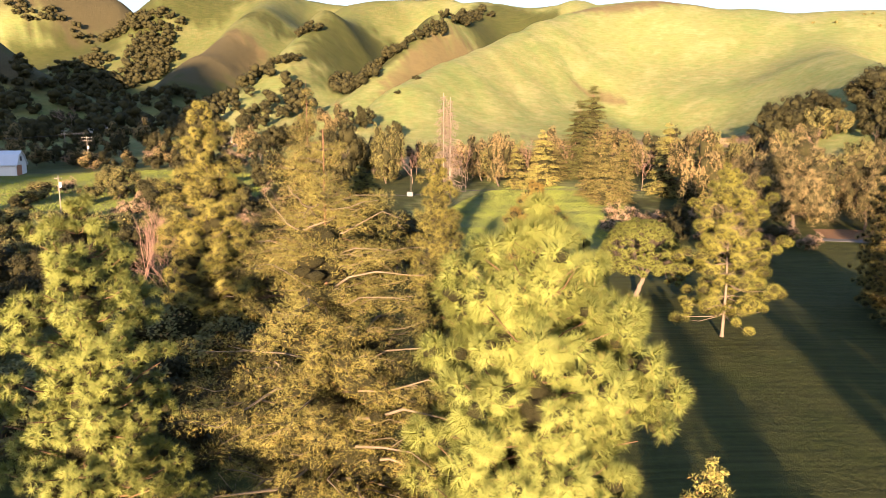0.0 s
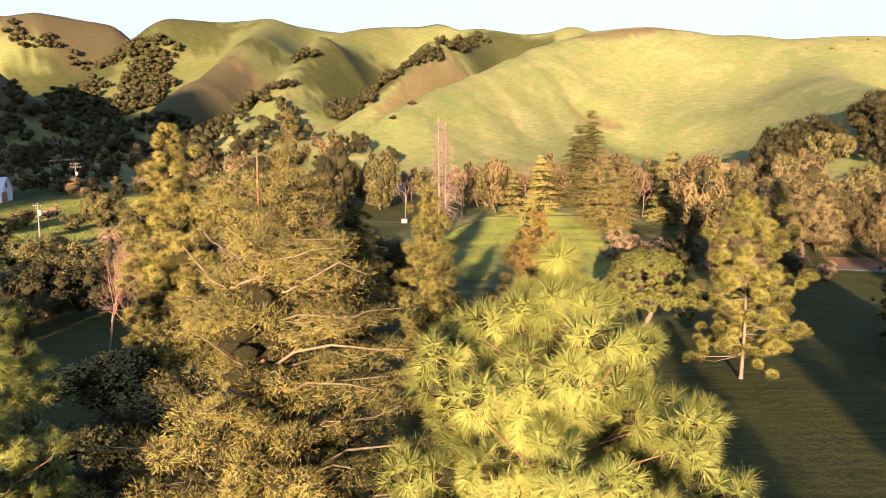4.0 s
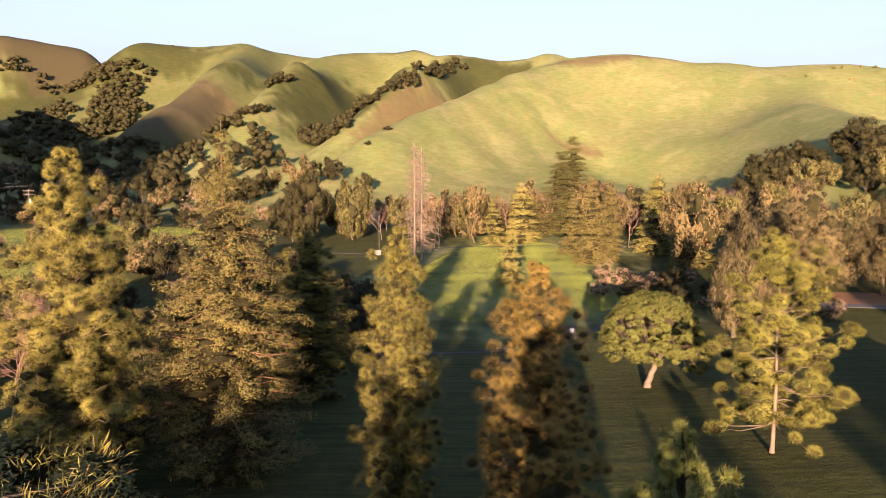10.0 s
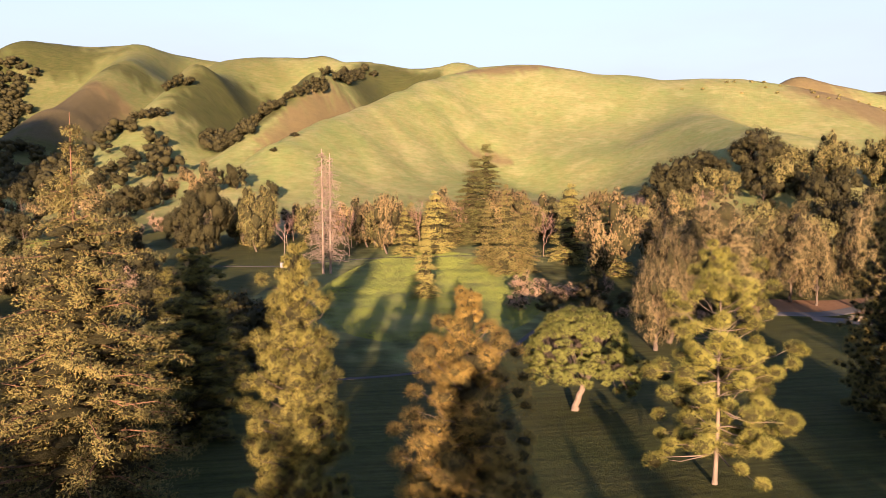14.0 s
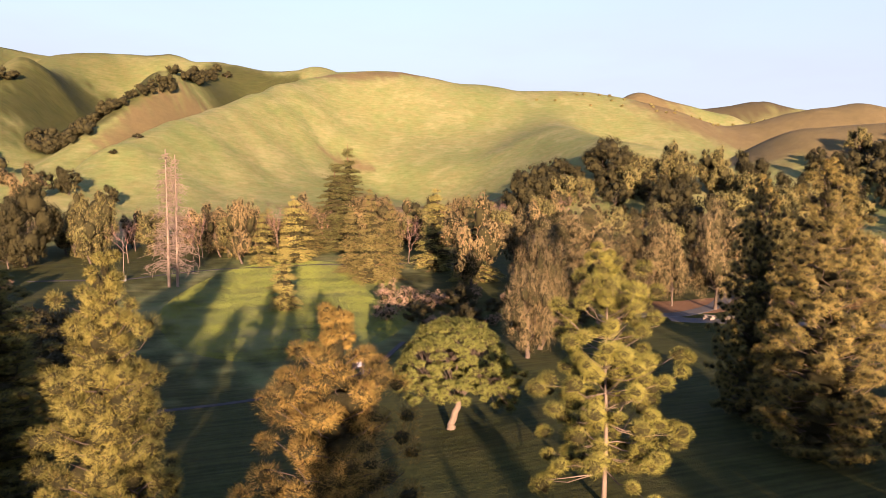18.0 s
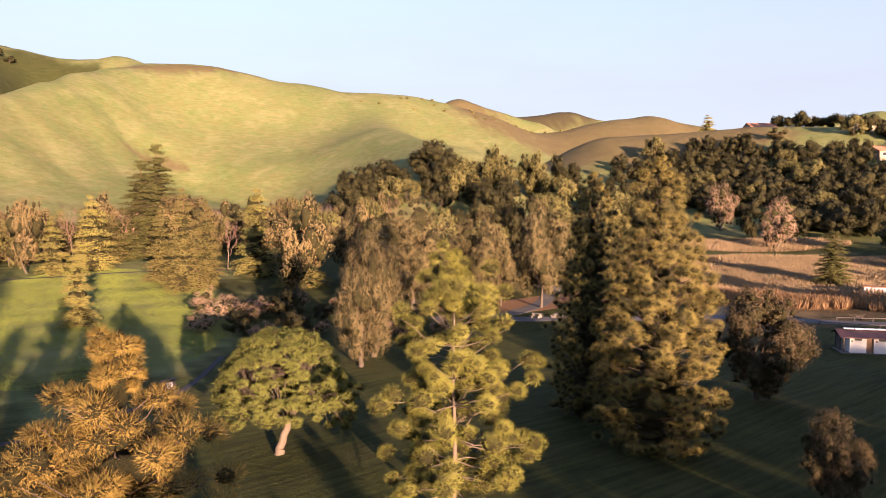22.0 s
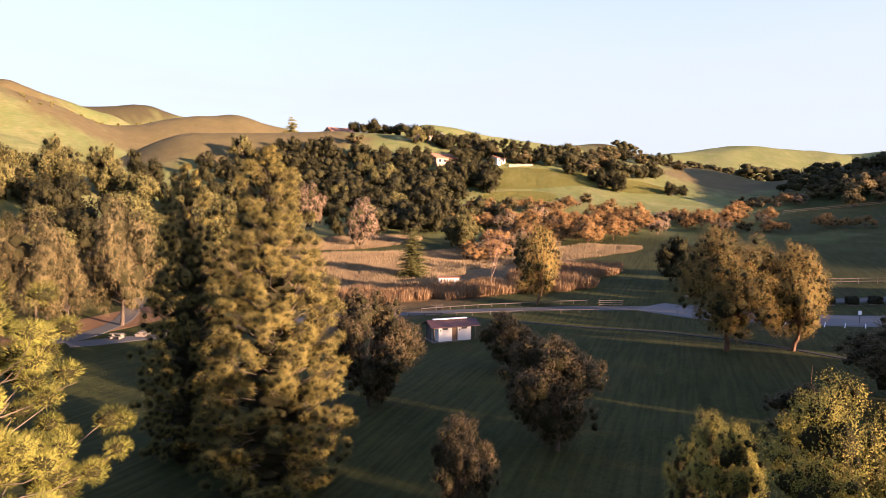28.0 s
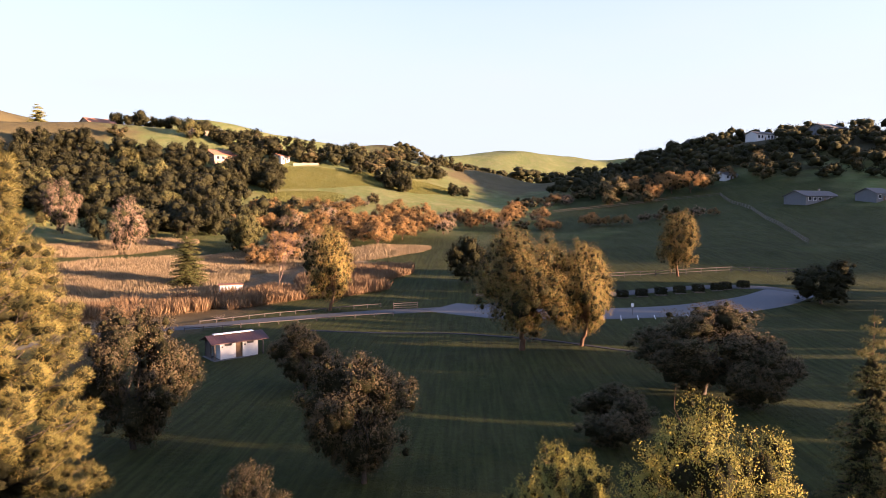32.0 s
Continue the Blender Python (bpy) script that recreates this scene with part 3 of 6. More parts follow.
def clumps(rs, centres, radii, length, width, count, heart=0.6, hang=0.0, loose=0.5, outward=0.6, skin=None):
    """Leafy clumps: leaves round an uneven body, tips standing out, over a twiggy heart in shade colour."""
    centres, radii = np.asarray(centres, float), np.asarray(radii, float)
    n = len(centres) * count
    d = unit(rs.normal(size=(n, 3)) + np.array([0, 0, 0.25]))
    c = np.repeat(centres, count, 0) + d * np.repeat(radii, count, 0) * rs.uniform(0.5, 1.05, (n, 1))
    w = d * outward + rs.normal(size=(n, 3)) * 0.6 + np.array([0, 0, -hang])
    skin = outwards(centres) if skin is None else skin
    return merged(cards(rs, c, w, length, width, 0, 0.7 * d + 0.6 * np.repeat(skin, count, 0), loose), lumps(rs, centres, radii * np.reshape(heart, (-1, 1))))


class Wood:
    """Tapered limbs gathered into one mesh of quads."""

    def __init__(self):
        self.v, self.f, self.n = [], [], 0

    def limb(self, points, r0, r1, sides=6):
        p = np.asarray(points, float)
        t = unit(np.gradient(p, axis=0))
        a = unit(np.cross(t, np.array([0.31, 0.87, 0.4])))
        b = np.cross(t, a)
        k = np.linspace(0, 1, len(p))[:, None, None]
        ang = np.linspace(0, 2 * math.pi, sides, endpoint=False)
        ring = p[:, None] + (r0 + (r1 - r0) * k) * (np.cos(ang)[None, :, None] * a[:, None] + np.sin(ang)[None, :, None] * b[:, None])
        self.v.append(ring.reshape(-1, 3))
        i, j = np.meshgrid(np.arange(len(p) - 1), np.arange(sides), indexing="ij")
        q = (j + 1) % sides
        self.f.append(self.n + np.stack([i * sides + j, i * sides + q, (i + 1) * sides + q, (i + 1) * sides + j], -1).reshape(-1, 4))
        self.n += len(p) * sides

    def mesh(self, name, mat):
        return mesh_of(name, np.concatenate(self.v), np.concatenate(self.f), mat, True) if self.v else None


def bent(rs, a, b, n=5, sag=0.0, wob=0.04):
    a, b = np.asarray(a, float), np.asarray(b, float)
    k = np.linspace(0, 1, n)[:, None]
    size = np.linalg.norm(b - a)
    w = rs.normal(size=(n, 3)) * size * wob
    w[0] = w[-1] = 0
    return a + (b - a) * k + w + np.array([0, 0, -sag * size]) * (k * (1 - k) * 4)


def flare(rs, h, lean=0.03):
    """The line of a trunk, a little crooked."""
    z = np.linspace(0, h, 9)
    off = np.cumsum(rs.normal(size=(9, 2)) * lean * h / 9, 0)
    off -= off[0]
    return np.column_stack([off, z])


class Kind:
    """The shared meshes of one kind of tree: trunk, branches and crown."""

    def __init__(self, name, category, label, h, r, trunk, branches=None, crown=None):
        self.name, self.category, self.label, self.h, self.r = name, category, label, h, r
        self.pieces = [(k, m) for k, m in (("trunk", trunk), ("branchwork", branches), ("crown", crown)) if m]


def plant(kind, x, y, h=None, r=None, turn=0.0, label="", group="", sink=0.15):
    sz = (h or kind.h) / kind.h
    sx = (r or kind.r * sz) / kind.r
    ob = thing(kind.name, x, y, float(land(x, y)) - sink, label or kind.label, kind.category, group)
    ob.matrix_basis = pose(x, y, float(land(x, y)) - sink, 0, 0, turn) @ Matrix.Diagonal((sx, sx, sz, 1))
    for name, me in kind.pieces:
        o = new(name, me)
        o.parent = ob
        if name != "trunk":
            tagged(o, kind="stuff")
    return ob


def along(spine, z):
    return np.array([np.interp(z, spine[:, 2], spine[:, 0]), np.interp(z, spine[:, 2], spine[:, 1]), z])


def pine(seed, name, label, h, r, first, shape, rows, per_row, tuft, needle, width, count, leaf, bark, rise=0.25, inner=0.35, bare=0.0, sub=6, heart=0.6, trunk_size=0.019, close=3, solid=0.36, wild=0.0):
    """A pine: whorls of limbs that carry pillows of starry needle tufts towards their tips."""
    rs = np.random.RandomState(seed)
    spine = flare(rs, h * 0.985, 0.015)
    stem, wood = Wood(), Wood()
    r0 = h * trunk_size
    stem.limb(spine, r0, r0 * 0.08, 9)
    stem.limb(np.array([[0, 0, -0.4], [0, 0, 0.1], [0, 0, 0.5]]), r0 * 1.5, r0 * 1.02, 9)
    cs, ws, sz, inside = [], [], [], []
    for k in range(rows):
        f = min(max(first + (0.99 - first) * (k + rs.uniform(-0.25, 0.25)) / (rows - 1), first * 0.9), 0.985)
        u = min(max((f - first) / (1 - first), 0), 1)
        at = along(spine, f * h)
        full = r * shape(u)
        m = max(3, int(round(per_row * (0.45 + 0.65 * full / r))))
        if solid:
            inside += core(rs, at - np.array([0, 0, 0.2 * h / rows]), full, solid, 0.7 * h / rows)
        turn = rs.uniform(0, 6.28)
        for b in range(close if full > tuft * 1.5 else 0):
            a = rs.uniform(0, 6.28)
            cs.append(at + np.array([math.cos(a), math.sin(a), 0]) * tuft * 0.75 + np.array([0, 0, rs.normal() * h / rows * 0.4]))
            ws.append(np.array([math.cos(a), math.sin(a), 0.4]))
            sz.append(tuft * rs.uniform(0.7, 1.0))
        for b in range(m):
            a = turn + 6.283 * b / m + rs.normal() * 0.25
            reach = full * rs.uniform(0.75 - wild, 1.03 + 0.4 * wild) * (0.5 if rs.uniform() < bare else 1)
            tip = at + np.array([math.cos(a), math.sin(a), rise * (0.25 + 0.9 * u) + rs.normal() * (0.08 + wild * 0.8)]) * reach
            wood.limb(bent(rs, at, tip, 5, 0.06), max(0.0045 * h * (1 - 0.7 * u), 0.018), 0.012, 4)
            steps = max(1, int(round(reach * (1 - inner) / (tuft * 1.25))))
            for s in range(steps):
                g = 1 - (1 - inner) * s / steps
                cs.append(at + (tip - at) * g + rs.normal(size=3) * tuft * 0.45 * min(1, reach))
                ws.append(np.array([math.cos(a) * 0.7, math.sin(a) * 0.7, 0.75]))
                sz.append(tuft * rs.uniform(0.75, 1.25) * min(1, 0.3 + 0.4 * reach))
    for k in range(6):
        a, low = 6.283 * k / 5, 0 if k == 5 else rs.uniform(0.6, 1.1)
        cs.append(spine[-1] + np.array([math.cos(a) * low, math.sin(a) * low, -low]) * tuft)
        ws.append(np.array([math.cos(a) * low * 0.4, math.sin(a) * low * 0.4, 1.0]))
        sz.append(tuft * 0.16)
    cs, ws, sz = np.array(cs), unit(np.array(ws)), np.array(sz)[:, None]
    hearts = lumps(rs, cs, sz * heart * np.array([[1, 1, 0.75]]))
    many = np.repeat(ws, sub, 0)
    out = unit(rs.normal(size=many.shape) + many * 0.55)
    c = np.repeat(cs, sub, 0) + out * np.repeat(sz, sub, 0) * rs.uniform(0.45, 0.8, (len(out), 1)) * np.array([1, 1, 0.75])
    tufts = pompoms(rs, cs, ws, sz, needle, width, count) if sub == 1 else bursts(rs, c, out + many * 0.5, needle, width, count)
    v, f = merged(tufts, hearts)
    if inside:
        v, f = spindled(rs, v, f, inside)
    return Kind(name, "pine tree", label, h, r, stem.mesh("trunk", bark), wood.mesh("branchwork", bark), mesh_of("crown", v, f, [leaf, INNER_SHADE]))


def core(rs, at, full, solid, deep):
    """The dense twigs inside one tier of a crown: a few uneven bodies round the trunk, coloured as shade."""
    out = [(at, np.array([full * solid * 0.6, full * solid * 0.6, deep]))]
    for k in range(5):
        a = rs.uniform(0, 6.283)
        p = at + np.array([math.cos(a), math.sin(a), 0]) * full * solid * rs.uniform(0.4, 0.75) + np.array([0, 0, rs.normal() * deep * 0.4])
        out.append((p, np.array([1, 1, 0]) * full * solid * rs.uniform(0.28, 0.5) + np.array([0, 0, deep * 0.7])))
    return out


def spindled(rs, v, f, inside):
    """Adds the dense twigs round the trunk to a crown, their dark standing for shade inside it."""
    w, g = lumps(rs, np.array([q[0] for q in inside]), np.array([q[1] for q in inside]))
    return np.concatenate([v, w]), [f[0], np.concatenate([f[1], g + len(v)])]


def conifer(seed, name, label, h, r, first, rows, per_row, shape, size, leaf_len, leaf_w, count, leaf, bark, droop=0.25, ragged=0.25, up=0.05, flat=0.55, heart=0.5, hang=0.3, trunk_size=0.012, twigs=0, solid=0.5, boughs=0, limb_bark=None):
    """A spire: tiers of limbs, each with small flat clumps of sprays along it."""
    rs = np.random.RandomState(seed)
    spine = flare(rs, h, 0.008)
    stem, wood = Wood(), Wood()
    r0 = h * trunk_size
    stem.limb(spine, r0, r0 * 0.06, 8)
    stem.limb(np.array([[0, 0, -0.4], [0, 0, 0.2], [0, 0, 0.8]]), r0 * 1.5, r0 * 1.0, 8)
    cs, rads, hearts, inside = [], [], [], []
    for k in range(rows):
        f = min(first + (0.985 - first) * ((k + rs.uniform(-0.4, 0.4)) / rows), 0.985)
        u = min(max((f - first) / (1 - first), 0), 1)
        at = along(spine, f * h)
        full = r * shape(u)
        inside += core(rs, at, full, solid, 0.75 * h / rows) if full > 0.4 * r else []
        turn = rs.uniform(0, 6.28)
        for b in range(max(4, int(per_row * (0.5 + 0.5 * full / r)))):
            a = turn + 6.283 * b / per_row + rs.normal() * 0.3
            reach = full * rs.uniform(1 - ragged * 1.6, 1 + ragged)
            d = np.array([math.cos(a), math.sin(a), 0])
            tip = at + d * reach + np.array([0, 0, reach * (up - droop * (1 - u))])
            line = bent(rs, at, tip, 5, -0.05)
            wood.limb(line, max(0.016 * reach, 0.012), 0.008, 3)
            side = np.array([-math.sin(a), math.cos(a), 0])
            for q in range(twigs):
                p = at + (tip - at) * rs.uniform(0.25, 0.95)
                wood.limb(bent(rs, p, p + (d * 0.5 + side * rs.uniform(-1, 1) + np.array([0, 0, rs.normal() * 0.4])) * rs.uniform(0.3, 0.9), 4, 0.1, 0.08), 0.012, 0.004, 3)
            for g in np.arange(1.0, 0.18, -size * 0.95 / max(reach, size)):
                c = at + (tip - at) * g + side * rs.uniform(-1, 1) * reach * 0.2 * (1.2 - g) + rs.normal(size=3) * size * 0.25
                cs.append(c)
                hearts.append(heart * (1.25 if g < 0.72 else 0.5) * (1 if u < 0.72 else 0.3))
                rads.append(size * rs.uniform(0.65, 1.2) * np.array([1, 1, flat]) * min(1, 0.35 + 0.5 * reach))
    for k in range(boughs):
        at, a = along(spine, h * rs.uniform(0.25, 0.92)), rs.uniform(0, 6.28)
        reach = r * shape(at[2] / h) * rs.uniform(0.8, 1.15)
        tip = at + np.array([math.cos(a) * reach, math.sin(a) * reach, reach * rs.uniform(0.0, 0.45)])
        line = bent(rs, at, tip, 9, 0.26, 0.02)
        wood.limb(line, 0.04, 0.012, 5)
        for q in range(4):
            p = line[rs.randint(3, 7)]
            wood.limb(bent(rs, p, p + rs.normal(size=3) * 0.5, 4, 0.1, 0.08), 0.014, 0.005, 3)
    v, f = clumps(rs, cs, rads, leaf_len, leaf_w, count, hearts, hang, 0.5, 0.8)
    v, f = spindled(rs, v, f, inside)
    return Kind(name, "conifer", label, h, r, stem.mesh("trunk", bark), wood.mesh("branchwork", limb_bark or bark), mesh_of("crown", v, f, [leaf, INNER_SHADE]))


def broadleaf(seed, name, category, label, h, r, first, lobes, subs, leaves, size, leaf, bark, squash=0.8, hang=0.0, stems=1, heart=0.55, slim=0.55, twigs=0):
    """A round-headed tree: forked limbs that end in lobes, each a heap of leafy clumps."""
    rs = np.random.RandomState(seed)
    stem, wood = Wood(), Wood()
    r0 = h * 0.02
    tops = []
    for s in range(stems):
        base = np.array([0, 0, 0.0]) if stems == 1 else np.append(rs.normal(size=2) * r * 0.25, 0)
        top = base + np.array([rs.normal() * 0.05 * h, rs.normal() * 0.05 * h, h * (first + 0.15)])
        stem.limb(bent(rs, base - np.array([0, 0, 0.5]), top, 6, 0, 0.02), r0 * 1.25 / stems**0.4, r0 * 0.65 / stems**0.4, 8)
        tops.append(top)
    mid, half = h * (1 + first) / 2, h * (1 - first) / 2
    cs, rads, hearts = [], [], []
    for k in range(lobes):
        o = unit(rs.normal(size=3)) * rs.uniform(0.35, 1.0) ** 0.45
        big = rs.uniform(0.26, 0.44)
        c = np.array([o[0] * r * (1 - big * 0.8), o[1] * r * (1 - big * 0.8), mid + o[2] * half * (1 - big * 0.8)])
        rad = np.array([r * big, r * big, half * big * 1.2 * squash])
        wood.limb(bent(rs, tops[k % stems], c, 5, -0.05, 0.05), r0 * 0.3, r0 * 0.05, 4)
        cs.append(c)
        rads.append(rad * 0.72)
        hearts.append(heart * 1.5)
        for q in range(subs):
            d = unit(rs.normal(size=3) + o * 0.5 + np.array([0, 0, 0.2]))
            cs.append(c + d * rad * rs.uniform(0.62, 0.95))
            rads.append(rad * rs.uniform(0.26, 0.5))
            hearts.append(heart * 0.75)
        for q in range(twigs):
            e = c + unit(rs.normal(size=3) + o * 0.6) * rad * 1.25
            wood.limb(bent(rs, c, e, 4, 0, 0.06), r0 * 0.08, r0 * 0.02, 3)
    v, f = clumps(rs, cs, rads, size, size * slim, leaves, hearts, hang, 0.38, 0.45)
    return Kind(name, category, label, h, r, stem.mesh("trunk", bark), wood.mesh("branchwork", bark), mesh_of("crown", v, f, [leaf, INNER_SHADE]))


def leafless(seed, name, label, h, r, bark, levels=4, split=4, thick=0.022, stems=1, wide=0.9):
    """A bare tree: limbs that fork again and again into fine twigs."""
    rs = np.random.RandomState(seed)
    trunk, limbs, twigs = Wood(), Wood(), Wood()

    def grow(a, d, length, rad, level):
        b = a + d * length
        wood = trunk if level == 0 else (limbs if level < levels - 1 else twigs)
        wood.limb(bent(rs, a, b, 4, 0, 0.05), rad, rad * 0.6, 6 if level == 0 else 3)
        if level >= levels:
            return
        for k in range(split + (level == levels - 1) * 2):
            e = unit(d + rs.normal(size=3) * 0.55 * wide * np.array([1, 1, 0.7]) + np.array([0, 0, 0.18]))
            grow(a + (b - a) * rs.uniform(0.55, 1.0), e, length * rs.uniform(0.55, 0.85), rad * 0.5, level + 1)

    for s in range(stems):
        at = np.zeros(3) if stems == 1 else np.append(rs.normal(size=2) * r * 0.2, 0)
        grow(at - np.array([0, 0, 0.3]), unit(np.array([rs.normal() * 0.15, rs.normal() * 0.15, 1])), h * 0.33, h * thick, 0)
    every = np.concatenate([np.concatenate(w.v) for w in (trunk, limbs, twigs) if w.v])
    sz, sx = h / every[:, 2].max(), r / np.percentile(np.hypot(every[:, 0], every[:, 1]), 97)
    for w in (trunk, limbs, twigs):
        w.v = [q * np.array([sx, sx, sz]) for q in w.v]
    return Kind(name, "bare tree", label, h, r, trunk.mesh("trunk", bark), limbs.mesh("branchwork", TWIG_PINK), twigs.mesh("crown", TWIG_PINK))


def snag(seed, label, h, r):
    """A dead conifer: a grey pole with short broken, drooping limbs."""
    rs = np.random.RandomState(seed)
    trunk, limbs = Wood(), Wood()
    spine = flare(rs, h, 0.006)
    trunk.limb(spine, h * 0.009, h * 0.0025, 7)
    for k in range(300):
        f = rs.uniform(0.14, 0.97)
        z, a = f * h, rs.uniform(0, 6.28)
        at = np.array([np.interp(z, spine[:, 2], spine[:, 0]), np.interp(z, spine[:, 2], spine[:, 1]), z])
        reach = r * (1.05 - f) ** 0.6 * rs.uniform(0.3, 1.0)
        tip = at + np.array([math.cos(a) * reach, math.sin(a) * reach, -reach * rs.uniform(0.0, 0.35)])
        limbs.limb(bent(rs, at, tip, 5, -0.08, 0.04), 0.06, 0.03, 3)
        for q in range(3):
            p = at + (tip - at) * rs.uniform(0.4, 0.95)
            limbs.limb(bent(rs, p, p + rs.normal(size=3) * reach * 0.2 - np.array([0, 0, 0.15 * reach]), 3), 0.045, 0.025, 3)
    return Kind("dead_conifer", "dead tree", label, h, r, trunk.mesh("trunk", BARK_DEAD), limbs.mesh("branchwork", BARK_DEAD))


# ---- the park trees, near ones first ----
def outline(*points):
    """A crown's outline: its half width at each share of its height, from (share, width) pairs."""
    at, wide = zip(*points)
    return lambda u: float(np.interp(u, at, wide))


column = outline((0, 0.7), (0.2, 1.0), (0.5, 0.95), (0.75, 0.72), (0.9, 0.42), (1, 0.08))
leader = outline((0, 0.75), (0.3, 0.95), (0.55, 0.9), (0.7, 0.78), (0.82, 0.58), (0.88, 0.34), (0.93, 0.14), (0.97, 0.05), (1, 0.01))
pointed = outline((0, 0.75), (0.2, 1.0), (0.45, 0.92), (0.65, 0.72), (0.8, 0.52), (0.92, 0.28), (1, 0.06))
feather = outline((0, 0.8), (0.15, 1.0), (0.45, 0.95), (0.62, 0.8), (0.8, 0.5), (0.93, 0.24), (1, 0.05))
spire = outline((0, 0.75), (0.1, 1.0), (0.45, 0.84), (0.64, 0.62), (0.76, 0.38), (0.84, 0.15), (0.9, 0.09), (1, 0.03))
bulky = outline((0, 0.9), (0.15, 1.0), (0.4, 0.82), (0.6, 0.6), (0.8, 0.36), (0.93, 0.17), (1, 0.04))
lofty = outline((0, 0.85), (0.2, 1.0), (0.45, 0.92), (0.62, 0.74), (0.78, 0.52), (0.9, 0.32), (1, 0.1))
tiers = outline((0, 0.8), (0.08, 1.0), (0.4, 0.78), (0.7, 0.46), (0.9, 0.18), (1, 0.03))

golden_pine = pine(11, "golden_pine", "tall pine with long golden green needle tufts in full sun", 18.4, 3.6, 0.14, leader, 24, 9, 0.7, 0.36, 0.0135, 96, NEEDLE_GOLD, BARK_RED, 0.5, 0.2, 0.04, 14, 0.36, 0.012, 3, 0.3, 0.08)
plant(golden_pine, 3.0, 17.4, 18.1, 3.3, 20)
slender_pine = pine(16, "golden_pine", "slender sunlit pine with golden green needle tufts", 17.6, 2.9, 0.06, column, 22, 8, 0.58, 0.28, 0.0175, 58, NEEDLE_GOLD, BARK_RED, 0.45, 0.14, 0.06, 12, 0.32, 0.013, 3, 0.36)
plant(slender_pine, 7.0, 29.3, 15.2, 1.8, 230, "narrow pine in the shadow of the golden one")
plant(slender_pine, -11.2, 22.6, 17.6, 2.9, 140)
open_pine = pine(12, "open_pine", "open crowned pine with round needle tufts on the lawn", 16.6, 5.0, 0.15, lofty, 15, 7, 0.82, 0.2, 0.019, 900, NEEDLE_TUFT, BARK_PALE, 0.6, 0.46, 0.2, 1, 0.6, 0.011, 2, 0, 0.2)
plant(open_pine, 29.8, 65.2, 16.3, 5.0, 40)
dense_pine = pine(13, "dense_pine", "dense upright pine with olive green needles", 18.0, 2.9, 0.03, pointed, 23, 8, 0.64, 0.16, 0.015, 540, NEEDLE_PINE, BARK_DARK, 0.6, 0.15, 0.08, 1, 0.45, 0.012, 4, 0.6)
plant(dense_pine, 1.4, 57.0, 18.0, 2.6, 0)
plant(dense_pine, -6.9, 80.8, 15.8, 4.0, 70, "broad olive pine standing in the shade of taller trees")
plant(dense_pine, -18.0, 58.8, 22.2, 3.7, 150, "tall dense pine with a forked sunlit top")
rusty_pine = pine(14, "rusty_pine", "pine with rust tinted needles, half in shadow", 16.2, 3.2, 0.02, pointed, 22, 9, 0.6, 0.15, 0.0115, 620, NEEDLE_RUST, BARK_DARK, 0.6, 0.12, 0.08, 1, 0.45, 0.012, 4, 0.6)
plant(rusty_pine, 8.5, 49.6, 16.3, 3.3, 0)
drying_conifer = conifer(21, "drying_conifer", "tall conifer with thin drying brown green foliage and bare twigs", 20.2, 4.4, 0.05, 46, 9, feather, 0.4, 0.125, 0.0098, 190, SPRAY_BROWN, BARK_RED, 0.12, 0.4, 0.22, 0.7, 0.55, -0.1, 0.012, 1, 0.4, 9, BARK_LIMB)
plant(drying_conifer, -2.9, 20.4, 19.9, 4.3, 0)
spire_conifer = conifer(22, "spire_conifer", "tall ragged conifer with a thin bare topped spire", 24.7, 4.8, 0.02, 54, 9, spire, 0.5, 0.2, 0.045, 50, SPRAY_DRAB, BARK_RED, 0.2, 0.4, 0.1, 0.6, 0.4, 0.2, 0.010, 0, 0.6)
plant(spire_conifer, -10.2, 63.2, 24.5, 4.9, 0)
plant(spire_conifer, -15.5, 74.0, 15.0, 4.6, 90, "lower ragged conifer beside the tall spire")


